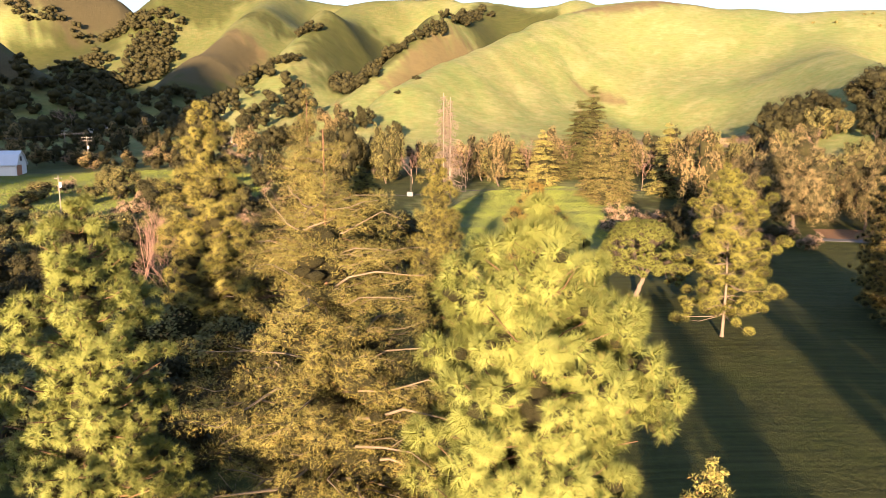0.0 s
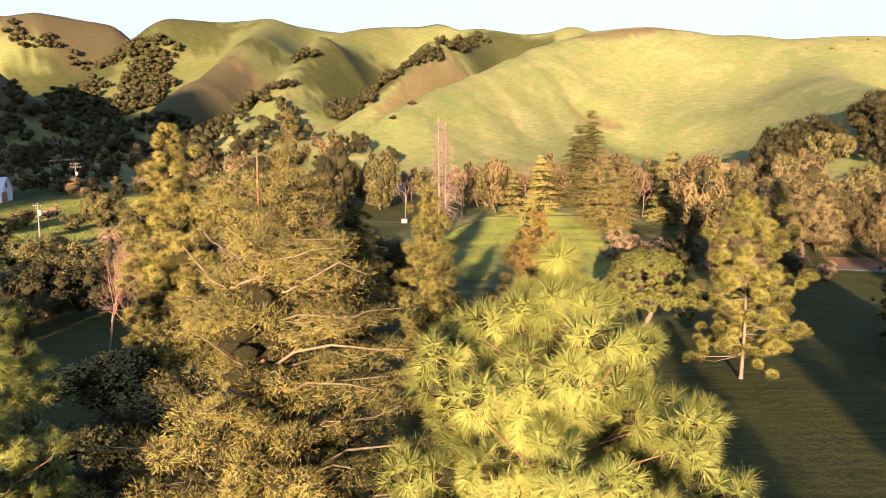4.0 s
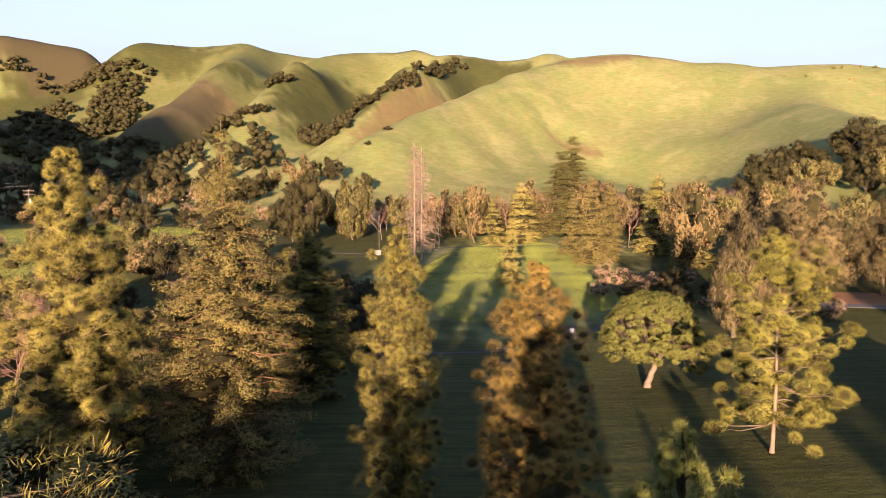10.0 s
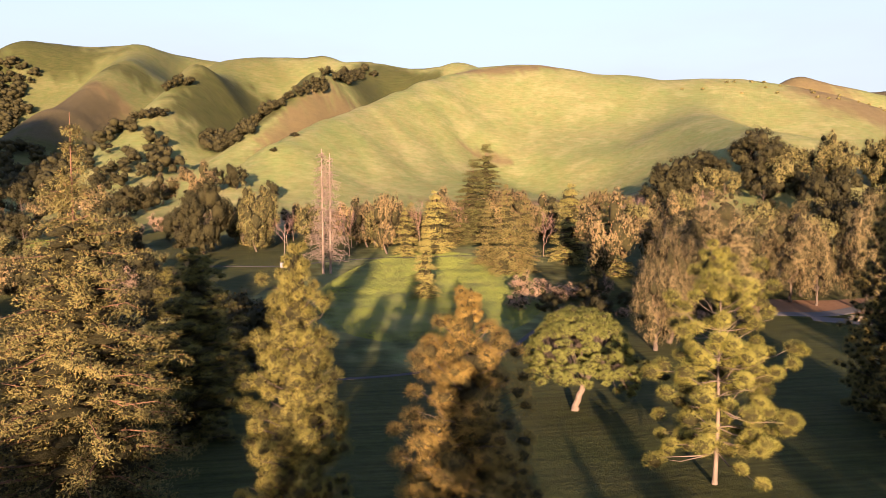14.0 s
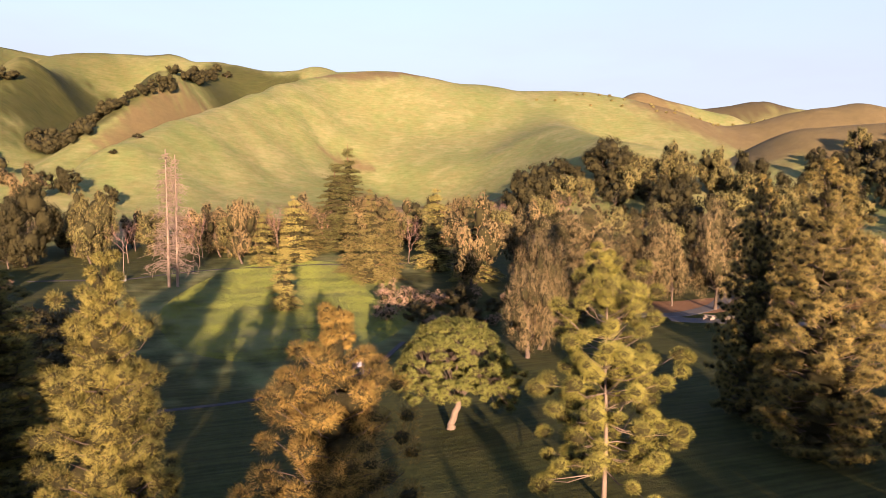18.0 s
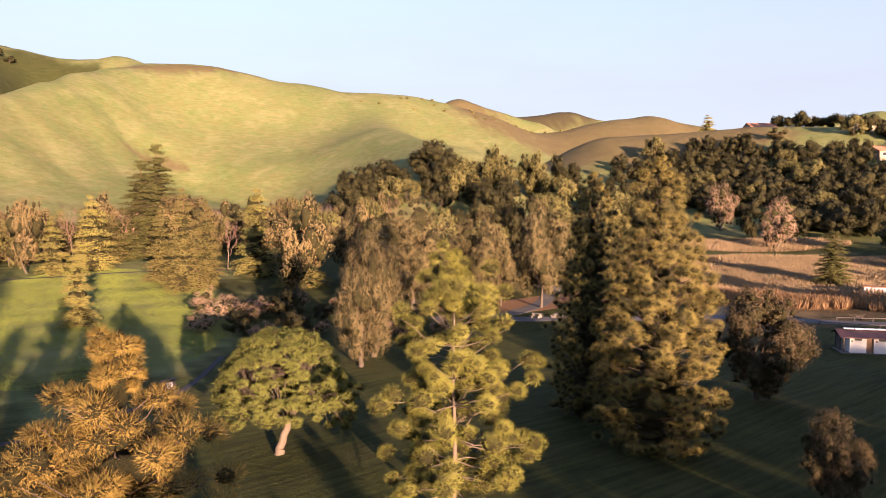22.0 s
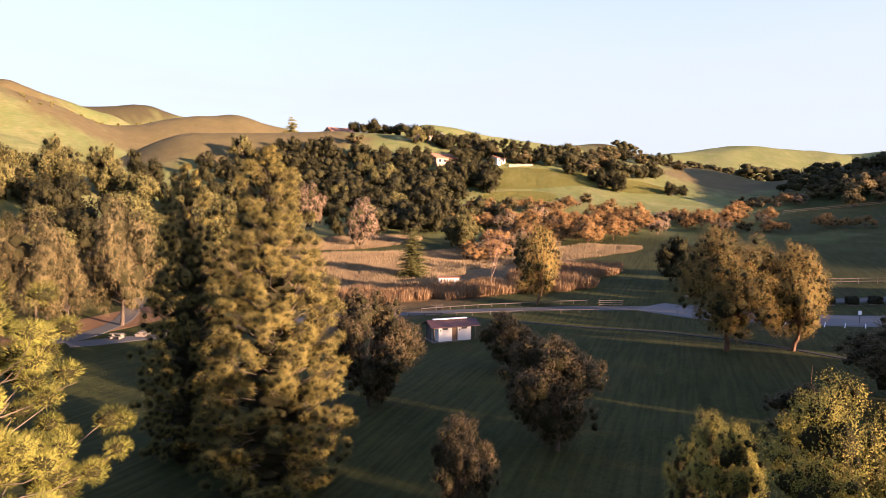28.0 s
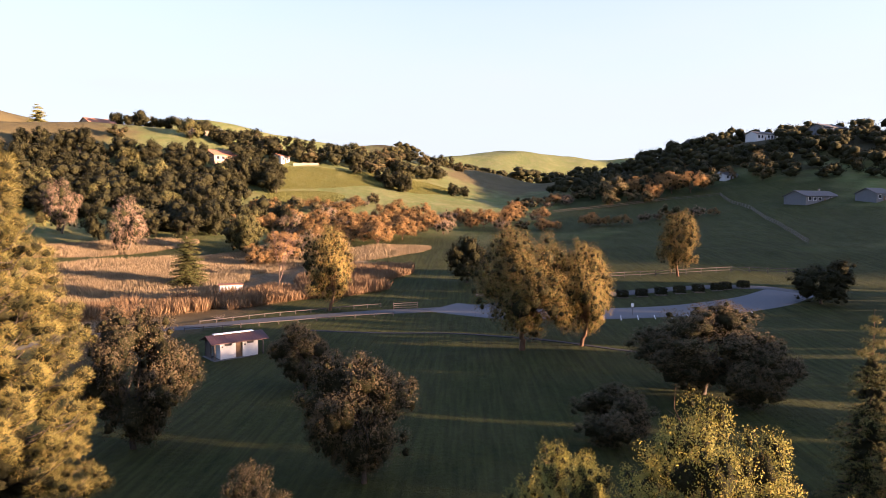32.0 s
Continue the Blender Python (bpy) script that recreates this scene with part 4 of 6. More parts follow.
def umbrella_pine():
    """A broad flat-headed pine on a leaning, forked trunk."""
    rs = np.random.RandomState(31)
    h, r = 10.4, 5.0
    stem, wood = Wood(), Wood()
    fork = np.array([0.5, 0.2, 2.5])
    stem.limb(bent(rs, (-0.5, 0, -0.4), fork, 7, 0, 0.03), 0.34, 0.26, 10)
    stem.limb(np.array([[-0.5, 0, -0.4], [-0.36, 0.03, 0.0], [-0.18, 0.06, 0.5]]), 0.5, 0.32, 10)
    arms = []
    for k in range(9):
        a = 6.283 * k / 9 + rs.normal() * 0.2
        e = np.array([math.cos(a) * r * 0.5, math.sin(a) * r * 0.5, rs.uniform(4.4, 5.8)])
        wood.limb(bent(rs, fork, e, 6, -0.1, 0.03), 0.17, 0.08, 5)
        arms.append(e)
    cs = []
    for k in range(320):
        q, a = math.sqrt(rs.uniform(0, 1)) * 0.98, rs.uniform(0, 6.283)
        z = 3.5 + (h - 4.1) * max(0, 1 - q**3) ** 0.7 * rs.uniform(0.84, 1.0)
        cs.append(np.array([math.cos(a) * q * r, math.sin(a) * q * r, z]))
    for k in range(46):
        a, q = rs.uniform(-1.0, 1.0), rs.uniform(3.4, 6.4)
        cs.append(np.array([math.cos(a) * q, math.sin(a) * q * 0.8, rs.uniform(2.6, 5.4)]))
    for k in range(150):
        q, a = rs.uniform(0.35, 0.98), rs.uniform(0, 6.283)
        cs.append(np.array([math.cos(a) * q * r, math.sin(a) * q * r, 3.4 + rs.uniform(0, 1.6) + 0.9 * (1 - q)]))
    cs = np.array(cs)
    for c in cs:
        e = arms[int(np.argmin([np.linalg.norm(c - x) for x in arms]))]
        wood.limb(bent(rs, e, c, 5, -0.08, 0.03), 0.05, 0.015, 3)
    rad = rs.uniform(0.42, 0.66, (len(cs), 1)) * np.array([[1, 1, 0.75]])
    v, f = merged(pompoms(rs, cs, np.tile(np.array([[0, 0, 1.0]]), (len(cs), 1)), rad, 0.22, 0.034, 300), lumps(rs, cs, rad * 0.5))
    return Kind("umbrella_pine", "pine tree", "flat topped umbrella pine on a thick leaning trunk", h, r, stem.mesh("trunk", BARK_PALE), wood.mesh("branchwork", BARK_DARK), mesh_of("crown", v, f, [LEAF_UMBRELLA, INNER_SHADE]))


plant(umbrella_pine(), 27.3, 83.6, 10.4, 5.2, 0)

# the large tree beside the restroom lawn and its neighbour
great_conifer = pine(15, "great_conifer", "massive dense conifer with golden brown tipped foliage", 22.8, 5.6, 0.02, bulky, 29, 11, 0.62, 0.18, 0.017, 450, SPRAY_TIPPED, BARK_DARK, 0.9, 0.45, 0.05, 1, 0.45, 0.012, 0, 0.5)
plant(great_conifer, 51.0, 66.4, 23.2, 5.6, 30)
plant(great_conifer, 54.0, 75.5, 22.3, 4.2, 120, "tall dark conifer behind the massive one")

# conifers, gums and oaks round the far lawn
spruce = conifer(23, "spruce", "layered green conifer at the edge of the lawn", 17.0, 4.6, 0.01, 17, 12, tiers, 0.62, 0.24, 0.06, 52, SPRAY_GOLD, BARK_RED, 0.38, 0.16, 0.0, 0.3, 0.6, 0.25)
tall_spruce = conifer(24, "tall_spruce", "tall dark green conifer with layered limbs", 29.0, 6.2, 0.01, 24, 14, tiers, 0.8, 0.28, 0.08, 56, SPRAY_GREEN, BARK_RED, 0.42, 0.16, 0.0, 0.3, 0.7, 0.25)
redwood = conifer(25, "redwood", "redwood with brown tinted foliage", 19.0, 4.6, 0.01, 19, 12, tiers, 0.66, 0.24, 0.06, 52, SPRAY_DRAB, BARK_RED, 0.38, 0.2, 0.0, 0.34, 0.5, 0.25)
for x, y, h, r, turn in [(26.9, 193.4, 12.9, 3.4, 0), (34.7, 195.2, 17.0, 4.6, 50), (22.9, 143.4, 12.0, 2.9, 100), (63.5, 175.4, 20.0, 5.6, 20), (65.5, 159.5, 16.6, 5.6, 70)]:
    plant(spruce, x, y, h, r, turn, group="layered conifers")
for x, y, h, r, turn in [(57.0, 230.0, 28.5, 7.2, 0), (48.5, 212.0, 24.5, 7.0, 90), (157.0, 98.7, 12.2, 4.0, 140)]:
    plant(tall_spruce, x, y, h, r, turn, group="dark layered conifers")
for x, y, h, r, turn in [(44.5, 165.1, 20.0, 4.4, 0), (43.2, 176.0, 15.0, 3.6, 60), (49.4, 168.0, 17.5, 3.6, 120), (60.1, 17.6, 12.5, 2.4, 30)]:
    plant(redwood, x, y, h, r, turn, group="redwoods")
young_conifer = conifer(27, "young_conifer", "slim young conifer on the lawn with sunlit tip", 6.3, 1.5, 0.03, 22, 8, tiers, 0.3, 0.17, 0.05, 20, SPRAY_GOLD, BARK_RED, 0.0, 0.25, 0.25, 0.5, 0.5, 0.0)
plant(young_conifer, 12.4, 27.3, 6.2, 1.5, 0)
dead_pair = snag(41, "pale dead conifer stripped to a bare pole", 31.0, 5.0)
plant(dead_pair, 5.8, 173.5, 27.0, 5.6, 0, group="dead conifers")
plant(dead_pair, 7.4, 173.8, 26.0, 5.2, 130, group="dead conifers")

gum = broadleaf(51, "gum_tree", "gum tree", "gum tree with hanging grey brown foliage", 18.0, 7.0, 0.04, 36, 8, 190, 0.155, LEAF_GUM, BARK_DARK, 0.9, 0.9, 1, 0.4, 0.34, 1)
weeping = broadleaf(52, "gum_tree", "gum tree", "leaning gum tree with drooping grey brown sprays", 17.0, 4.0, 0.0, 34, 7, 170, 0.15, LEAF_GUM, BARK_DARK, 1.0, 1.2, 1, 0.4, 0.3, 1)
for x, y, h, r, turn in [(71.6, 129.2, 19.2, 9.1, 0), (85.4, 128.8, 17.0, 5.8, 80), (76.8, 161.3, 14.5, 4.2, 30), (93.3, 120.8, 18.9, 5.8, 150), (88.1, 125.8, 14.0, 3.8, 200)]:
    plant(gum, x, y, h, r, turn, group="gum trees by the track")
plant(weeping, 49.5, 106.6, 17.0, 4.0, 0, group="gum trees by the track")
plant(weeping, 45.8, 103.0, 12.5, 3.6, 130, group="gum trees by the track")
oak = broadleaf(53, "oak_tree", "oak tree", "round dark evergreen oak", 12.0, 6.0, 0.0, 26, 7, 100, 0.2, LEAF_OAK, BARK_DARK, 0.95, 0.0)
olive_oak = broadleaf(54, "oak_tree", "oak tree", "olive green oak with sunlit crown", 12.0, 5.5, 0.0, 26, 7, 100, 0.2, LEAF_OLIVE, BARK_DARK, 0.95, 0.1)
for x, y, h, r, turn in [(-23.3, 206.4, 19.1, 7.9, 0), (77.5, 220.4, 14.2, 6.8, 40), (130.0, 246.0, 16.8, 10.0, 80), (159.6, 240.9, 19.5, 11.0, 120), (146.0, 250.0, 14.1, 9.0, 160), (200.0, 214.2, 18.1, 7.2, 200), (161.9, 41.9, 10.5, 4.9, 240), (134.4, -17.5, 7.9, 5.9, 280)]:
    plant(oak, x, y, h, r, turn, group="large dark oaks")
for x, y, h, r, turn in [(-10.0, 206.8, 18.8, 5.5, 0), (177.0, 225.5, 19.3, 8.2, 40), (187.6, 218.3, 19.0, 7.1, 80), (102.7, 117.8, 18.8, 4.6, 120), (124.0, 146.7, 10.3, 7.8, 160), (202.4, 101.9, 13.9, 6.1, 200)]:
    plant(olive_oak, x, y, h, r, turn, group="olive green oaks")
brown_tree = broadleaf(55, "brown_tree", "tree", "round tree in russet autumn leaf", 15.0, 6.0, 0.10, 40, 9, 130, 0.15, LEAF_BROWN, BARK_RED, 0.95, 0.1, 1, 0.36, 0.55, 2)
for x, y, h, r, turn in [(105.6, 35.0, 15.6, 7.2, 0), (106.8, 27.4, 13.5, 5.0, 70)]:
    plant(brown_tree, x, y, h, r, turn, group="russet trees by the car park")
muted_tree = broadleaf(59, "brown_tree", "tree", "brownish green tree at the hill foot", 14.0, 5.0, 0.0, 22, 6, 95, 0.22, LEAF_MUTED, BARK_DARK, 1.0, 0.0, 1, 0.5, 0.5, 1)
for x, y, h, r, turn in [(22.6, 197.0, 16.3, 4.3, 10), (18.8, 210.5, 12.5, 4.6, 60), (62.3, 222.4, 15.1, 7.6, 140), (40.0, 212.0, 14.0, 5.0, 200)]:
    plant(muted_tree, x, y, h, r, turn, group="brownish trees at the hill foot")
dark_tree = broadleaf(56, "shade_tree", "tree", "dense dark tree with brown tipped crown", 10.0, 4.2, 0.03, 34, 9, 100, 0.14, LEAF_DUSK, BARK_DARK, 0.85, -0.1, 1, 0.5, 0.5, 1)
for x, y, h, r, turn in [(69.9, 68.0, 11.5, 4.7, 0), (87.0, 58.7, 7.2, 3.7, 50), (63.4, 49.4, 9.5, 4.2, 100), (84.1, 19.6, 9.5, 6.6, 150), (79.5, 16.2, 6.8, 4.0, 200), (70.7, 31.1, 4.9, 3.4, 250)]:
    plant(dark_tree, x, y, h, r, turn, group="dark trees round the shaded lawn")
yellow_tree = broadleaf(57, "yellow_tree", "tree", "sunlit tree with yellow green leaves", 13.0, 3.4, 0.08, 38, 9, 190, 0.078, LEAF_YELLOW, BARK_RED, 0.6, 0.0, 1, 0.4, 0.5, 1)
for x, y, h, r, turn in [(39.6, 34.6, 13.9, 3.3, 0), (43.6, 38.6, 10.9, 2.5, 60), (35.6, 32.2, 12.3, 1.9, 120)]:
    plant(yellow_tree, x, y, h, r, turn, group="yellow green trees")
plant(brown_tree, 134.9, 65.6, 14.6, 5.3, 90, "golden brown leaved tree beside the reeds")
plant(brown_tree, 166.0, -3.4, 14.0, 5.2, 200, "golden brown tree standing alone in the pasture")
plant(dark_tree, 50.6, 52.6, 6.8, 2.2, 30, "shrubby tree with pale upright shoots")
pink_tree = broadleaf(58, "pale_pink_tree", "tree", "tree with pale pinkish brown crown", 15.0, 6.0, 0.05, 26, 7, 95, 0.2, LEAF_ROSE, BARK_PALE, 1.0, 0.1, 1, 0.42, 0.45, 2)
for x, y, h, r, turn in [(212.3, 157.8, 15.2, 6.0, 0), (194.1, 130.3, 14.3, 6.3, 70)]:
    plant(pink_tree, x, y, h, r, turn, group="pale pinkish trees")
bare_tree = leafless(61, "bare_tree", "leafless tree with fine pinkish twigs", 12.0, 4.6, BARK_PALE, 5, 3, 0.011)
for x, y, h, r, turn in [(-2.4, 205.1, 9.7, 5.2, 0), (12.8, 196.0, 12.5, 4.6, 40), (32.3, 206.8, 13.6, 4.6, 80), (59.9, 185.3, 12.3, 5.6, 120), (145.5, 77.0, 14.4, 3.3, 160), (-192.9, 395.5, 17.0, 11.0, 20), (-27.0, 74.0, 9.0, 4.0, 70)]:
    plant(bare_tree, x, y, h, r, turn, group="leafless trees")
winter_tree = leafless(63, "bare_tree", "leafless tree with a forked pale trunk and reddish twigs", 13.0, 4.4, BARK_PALE, 5, 4, 0.016, 1, 0.95)
plant(winter_tree, -30.4, 73.2, 13.6, 4.6, 240, group="leafless trees")


# ---- woods: oaks on the slopes, in the gullies and along the valley ----
far_oak = broadleaf(71, "oak_tree", "oak tree", "dark evergreen oak in the woods", 10.0, 5.0, 0.0, 14, 6, 52, 0.36, LEAF_OAK, BARK_DARK, 0.95)
far_oak_b = broadleaf(72, "oak_tree", "oak tree", "dark evergreen oak with a broken crown", 10.0, 5.0, 0.0, 12, 6, 52, 0.36, LEAF_OAK, BARK_DARK, 1.05)
far_olive = broadleaf(73, "oak_tree", "oak tree", "olive green oak among darker ones", 10.0, 4.6, 0.0, 13, 6, 52, 0.36, LEAF_OLIVE, BARK_DARK, 1.0)
far_brown = broadleaf(74, "brown_tree", "tree", "brown leaved tree in the valley", 9.0, 4.2, 0.0, 12, 6, 60, 0.3, LEAF_MUTED, BARK_DARK, 1.0, 0.0, 1, 0.6, 0.45, 1)
willow = broadleaf(75, "willow_bush", "bush", "orange brown willow thicket by the creek", 6.0, 4.2, 0.0, 14, 7, 110, 0.24, LEAF_ORANGE, BARK_RED, 1.0, -0.8, 1, 0.35, 0.24, 1)
pale_bush = broadleaf(76, "pale_bush", "bush", "pale pinkish leafless brushwood", 4.0, 3.4, 0.0, 10, 5, 70, 0.2, LEAF_PINK, BARK_RED, 1.0, -0.5, 1, 0.4, 0.22, 2)
green_bush = broadleaf(77, "green_bush", "bush", "dense dark green leafy bush", 5.0, 3.6, 0.0, 14, 6, 36, 0.24, LEAF_OLIVE, BARK_DARK, 1.0)
shade_bush = broadleaf(78, "dark_bush", "bush", "dark bush under the tall trees", 6.0, 3.8, 0.0, 16, 6, 36, 0.24, LEAF_OAK, BARK_DARK, 1.0)
far_spruce = conifer(26, "spruce", "small layered conifer among the trees at the hill foot", 15.0, 4.2, 0.01, 15, 9, tiers, 0.95, 0.4, 0.12, 24, SPRAY_DRAB, BARK_RED, 0.3, 0.25, 0.0, 0.4, 0.55, 0.2)
bush_pool = np.random.RandomState(8)


def wood(kinds, spots, count, h, r, group, keep=None, apart=0.75):
    """Plants count trees by chance inside ovals (x, y, half lengths, turn), none closer than their crowns allow."""
    done, tries = [], 0
    sizes = np.array([s[2] * s[3] for s in spots], float)
    while len(done) < count and tries < count * 60:
        tries += 1
        cx, cy, rx, ry, turn = spots[bush_pool.choice(len(spots), p=sizes / sizes.sum())]
        a, q = bush_pool.uniform(0, 6.283), math.sqrt(bush_pool.uniform(0, 1))
        u, v = rx * q * math.cos(a), ry * q * math.sin(a)
        c, s = math.cos(radians(turn)), math.sin(radians(turn))
        x, y = cx + u * c - v * s, cy + u * s + v * c
        size = bush_pool.uniform(0.65, 1.3)
        if any((x - px) ** 2 + (y - py) ** 2 < (apart * r * (size + ps)) ** 2 for px, py, ps in done):
            continue
        if keep and not keep(x, y):
            continue
        done.append((x, y, size))
        plant(kinds[bush_pool.randint(len(kinds))], x, y, h * size * bush_pool.uniform(0.85, 1.15), r * size, bush_pool.uniform(0, 360), group=group)


def far_woods(name, label, spots, count, h, r, leaves, leaf, apart=0.5, clear=()):
    """Distant woods nobody could count, as one mesh: clumped crowns that stand on the land."""
    rs, done, mids, rads, skins, tries = np.random.RandomState(len(name) + count), [], [], [], [], 0
    sizes = np.array([s[2] * s[3] for s in spots], float)
    while len(done) < count and tries < count * 60:
        tries += 1
        cx, cy, rx, ry, turn = spots[rs.choice(len(spots), p=sizes / sizes.sum())]
        a, q = rs.uniform(0, 6.283), math.sqrt(rs.uniform(0, 1))
        u, w = rx * q * math.cos(a), ry * q * math.sin(a)
        c, s = math.cos(radians(turn)), math.sin(radians(turn))
        x, y, size = cx + u * c - w * s, cy + u * s + w * c, rs.uniform(0.6, 1.3)
        if any((x - px) ** 2 + (y - py) ** 2 < (apart * r * (size + ps)) ** 2 for px, py, ps in done):
            continue
        if any(math.hypot(x - px, y - py) < pr for px, py, pr in clear):
            continue
        done.append((x, y, size))
        z = float(land(x, y))
        o = unit(rs.normal(size=(7, 3))) * 0.55
        skins.append(o / 0.55)
        mids.append(np.array([x, y, z + h * size * 0.5]) + o * np.array([r, r, h * 0.5]) * size)
        rads.append(np.array([[r, r, h * 0.55]]) * size * rs.uniform(0.35, 0.55, (7, 1)))
    v, f = clumps(rs, np.concatenate(mids), np.concatenate(rads), 0.8, 0.5, leaves // 4, 0.75, 0, 0.4, 0.3, np.concatenate(skins))
    return tagged(new(name, mesh_of(name, v, f, [leaf, INNER_SHADE])), label, "woods", kind="stuff")


# oak wood on the slope below the houses
wood([far_oak, far_oak, far_oak_b, far_olive], [(272, 192, 46, 30, -50), (285, 160, 46, 26, -50), (254, 162, 40, 22, -50), (300, 138, 28, 13, -60), (236, 124, 30, 14, -45), (222, 140, 22, 12, -40)], 95, 9, 4.8, "oak wood on the slope", lambda x, y: math.hypot(x - 212.3, y - 157.8) > 11 and math.hypot(x - 194.1, y - 130.3) > 11 and math.hypot(x - 202.4, y - 101.9) > 9, 0.5)
far_woods("slope_oaks", "dark oaks closing the gaps of the wood on the slope", [(285, 188, 42, 26, -50), (285, 160, 46, 24, -50), (258, 160, 36, 20, -50), (240, 128, 30, 13, -45)], 130, 8, 5.0, 240, LEAF_OAK, 0.4)
# gullies in the hills
for spots, count, h, r in [([(-46, 468, 13, 20, 20), (-36, 446, 10, 14, 20), (-28, 486, 12, 12, 0)], 60, 8, 4.5), ([(-14, 476, 9, 6, 50), (-1, 486, 10, 4, 45), (12, 500, 11, 4, 55), (27, 530, 20, 4, 62), (40, 572, 26, 4, 70), (49, 612, 16, 4, 70)], 60, 6, 3.8),
                           ([(-94, 470, 16, 5, 12)], 16, 6, 4.2), ([(-80, 525, 8, 4, 30), (-86, 518, 5, 3, 30)], 10, 6, 4.0),
                           ([(-290, 756, 52, 14, -10), (-262, 700, 24, 52, 10), (-285, 648, 34, 20, 0)], 170, 9, 6.5), ([(-410, 855, 30, 9, 0), (-447, 846, 34, 9, 0)], 22, 9, 7.0), ([(-345, 690, 50, 26, 0), (-300, 610, 50, 40, 0)], 80, 9, 6.5)]:
    far_woods("gully_oaks", "dark evergreen oaks filling a gully in the hills", spots, count, h, r, 180, LEAF_OAK, 0.3)
far_woods("hill_shrubs", "small dark shrubs dotted over the upper hillside", [(320, 440, 70, 16, -20), (400, 420, 60, 16, 0)], 30, 1.0, 1.0, 90, LEAF_OLIVE, 3.0)
# valley floor beyond the meadow
far_woods("valley_floor_woods", "dark woods on the floor of the side valley", [(-190, 440, 130, 50, -6), (-250, 380, 70, 40, 0), (-120, 400, 60, 30, 0)], 200, 10, 6.5, 180, LEAF_OAK, 0.5)
wood([far_oak, far_brown, far_brown, shade_bush], [(-130, 320, 100, 26, -4), (-50, 290, 50, 18, 0)], 46, 10, 5.5, "trees along the valley floor", apart=0.6)
wood([far_brown, far_olive, bare_tree, muted_tree, far_spruce, far_brown], [(30, 224, 48, 12, 0), (95, 215, 30, 16, 0), (30, 210, 22, 7, 0)], 84, 10.5, 4.2, "mixed trees at the hill foot", apart=0.42)
# dark oaks from the hill foot towards the east
wood([far_oak, far_olive, far_oak_b], [(150, 232, 40, 12, -15), (205, 205, 40, 20, -40), (165, 185, 30, 22, -30), (120, 180, 24, 16, 0)], 46, 12, 6.0, "oaks below the hill", apart=0.55)
wood([far_olive, muted_tree, far_brown], [(95, 145, 18, 14, 0), (128, 130, 16, 12, 0), (70, 150, 12, 16, 0)], 16, 13, 5.0, "trees behind the track", apart=0.6)
# willow thickets along the creek, and brush
wood([willow, willow, willow, pale_bush], [(256, 90, 32, 12, -55), (246, 66, 22, 10, -60), (276, 42, 26, 12, -65), (288, 24, 16, 8, -60), (200, 92, 20, 9, -20), (222, 84, 22, 9, -50)], 84, 6.2, 4.6, "willow thickets", apart=0.5)
wood([willow, pale_bush, far_brown], [(352, -4, 28, 10, -65), (370, -36, 26, 12, -70), (384, -66, 22, 12, -60), (272, -12, 45, 4, -75)], 84, 4.6, 3.6, "brush along the pasture", apart=0.6)
wood([pale_bush, willow, far_brown], [(288, 98, 30, 7, -58), (268, 118, 18, 7, -50)], 22, 4.5, 3.4, "pale brush at the foot of the slope", apart=0.5)
wood([far_oak, far_oak_b], [(306, 135, 8, 8, 0), (312, 124, 6, 6, 0), (342, 74, 10, 8, 0), (358, 44, 5, 4, 0)], 24, 8.5, 4.6, "oaks beside the hill houses", apart=0.5)
far_woods("ridge_oaks", "dark oaks and garden trees along the house ridge", [(352, 104, 22, 6, -55), (372, 84, 20, 6, -50), (348, 150, 18, 8, -60), (334, 138, 12, 5, -60), (344, 118, 10, 4, -50), (352, 190, 26, 6, -70), (380, 66, 16, 5, -45)], 74, 7.0, 4.4, 300, LEAF_OAK, 0.45)
# wooded hill to the east
far_woods("hill_woods", "dark woods covering the eastern hill", [(400, -70, 70, 45, -70), (425, -150, 85, 60, -80), (395, -235, 85, 60, -80), (350, -160, 40, 60, 0), (400, -95, 50, 40, 0), (405, -50, 36, 22, -30)], 420, 8, 6.0, 130, LEAF_OAK, 0.5, [(420, -124, 16), (402, -154, 16), (388, -186, 14), (408, -118, 14), (356, -80, 12)])
wood([far_brown, willow], [(345, -50, 40, 14, -60), (360, -95, 25, 12, 0)], 16, 9, 6.0, "brown trees below the eastern hill", apart=0.6)
wood([far_oak, far_olive, far_brown], [(380, 100, 60, 10, -45), (430, 60, 40, 12, -40), (330, 180, 40, 8, -60), (372, 95, 30, 18, 0), (346, 77, 12, 9, 0), (345, 122, 14, 10, -60)], 30, 8, 5.5, "garden trees round the hill houses", apart=0.7)
far_woods("valley_woods", "far dark woods at the end of the valley", [(520, -20, 60, 40, 0), (700, -40, 160, 70, 0), (620, -140, 120, 60, 0), (1050, 60, 160, 90, 0), (1060, -30, 120, 90, 0)], 260, 10, 10.0, 180, LEAF_OAK, 0.5)
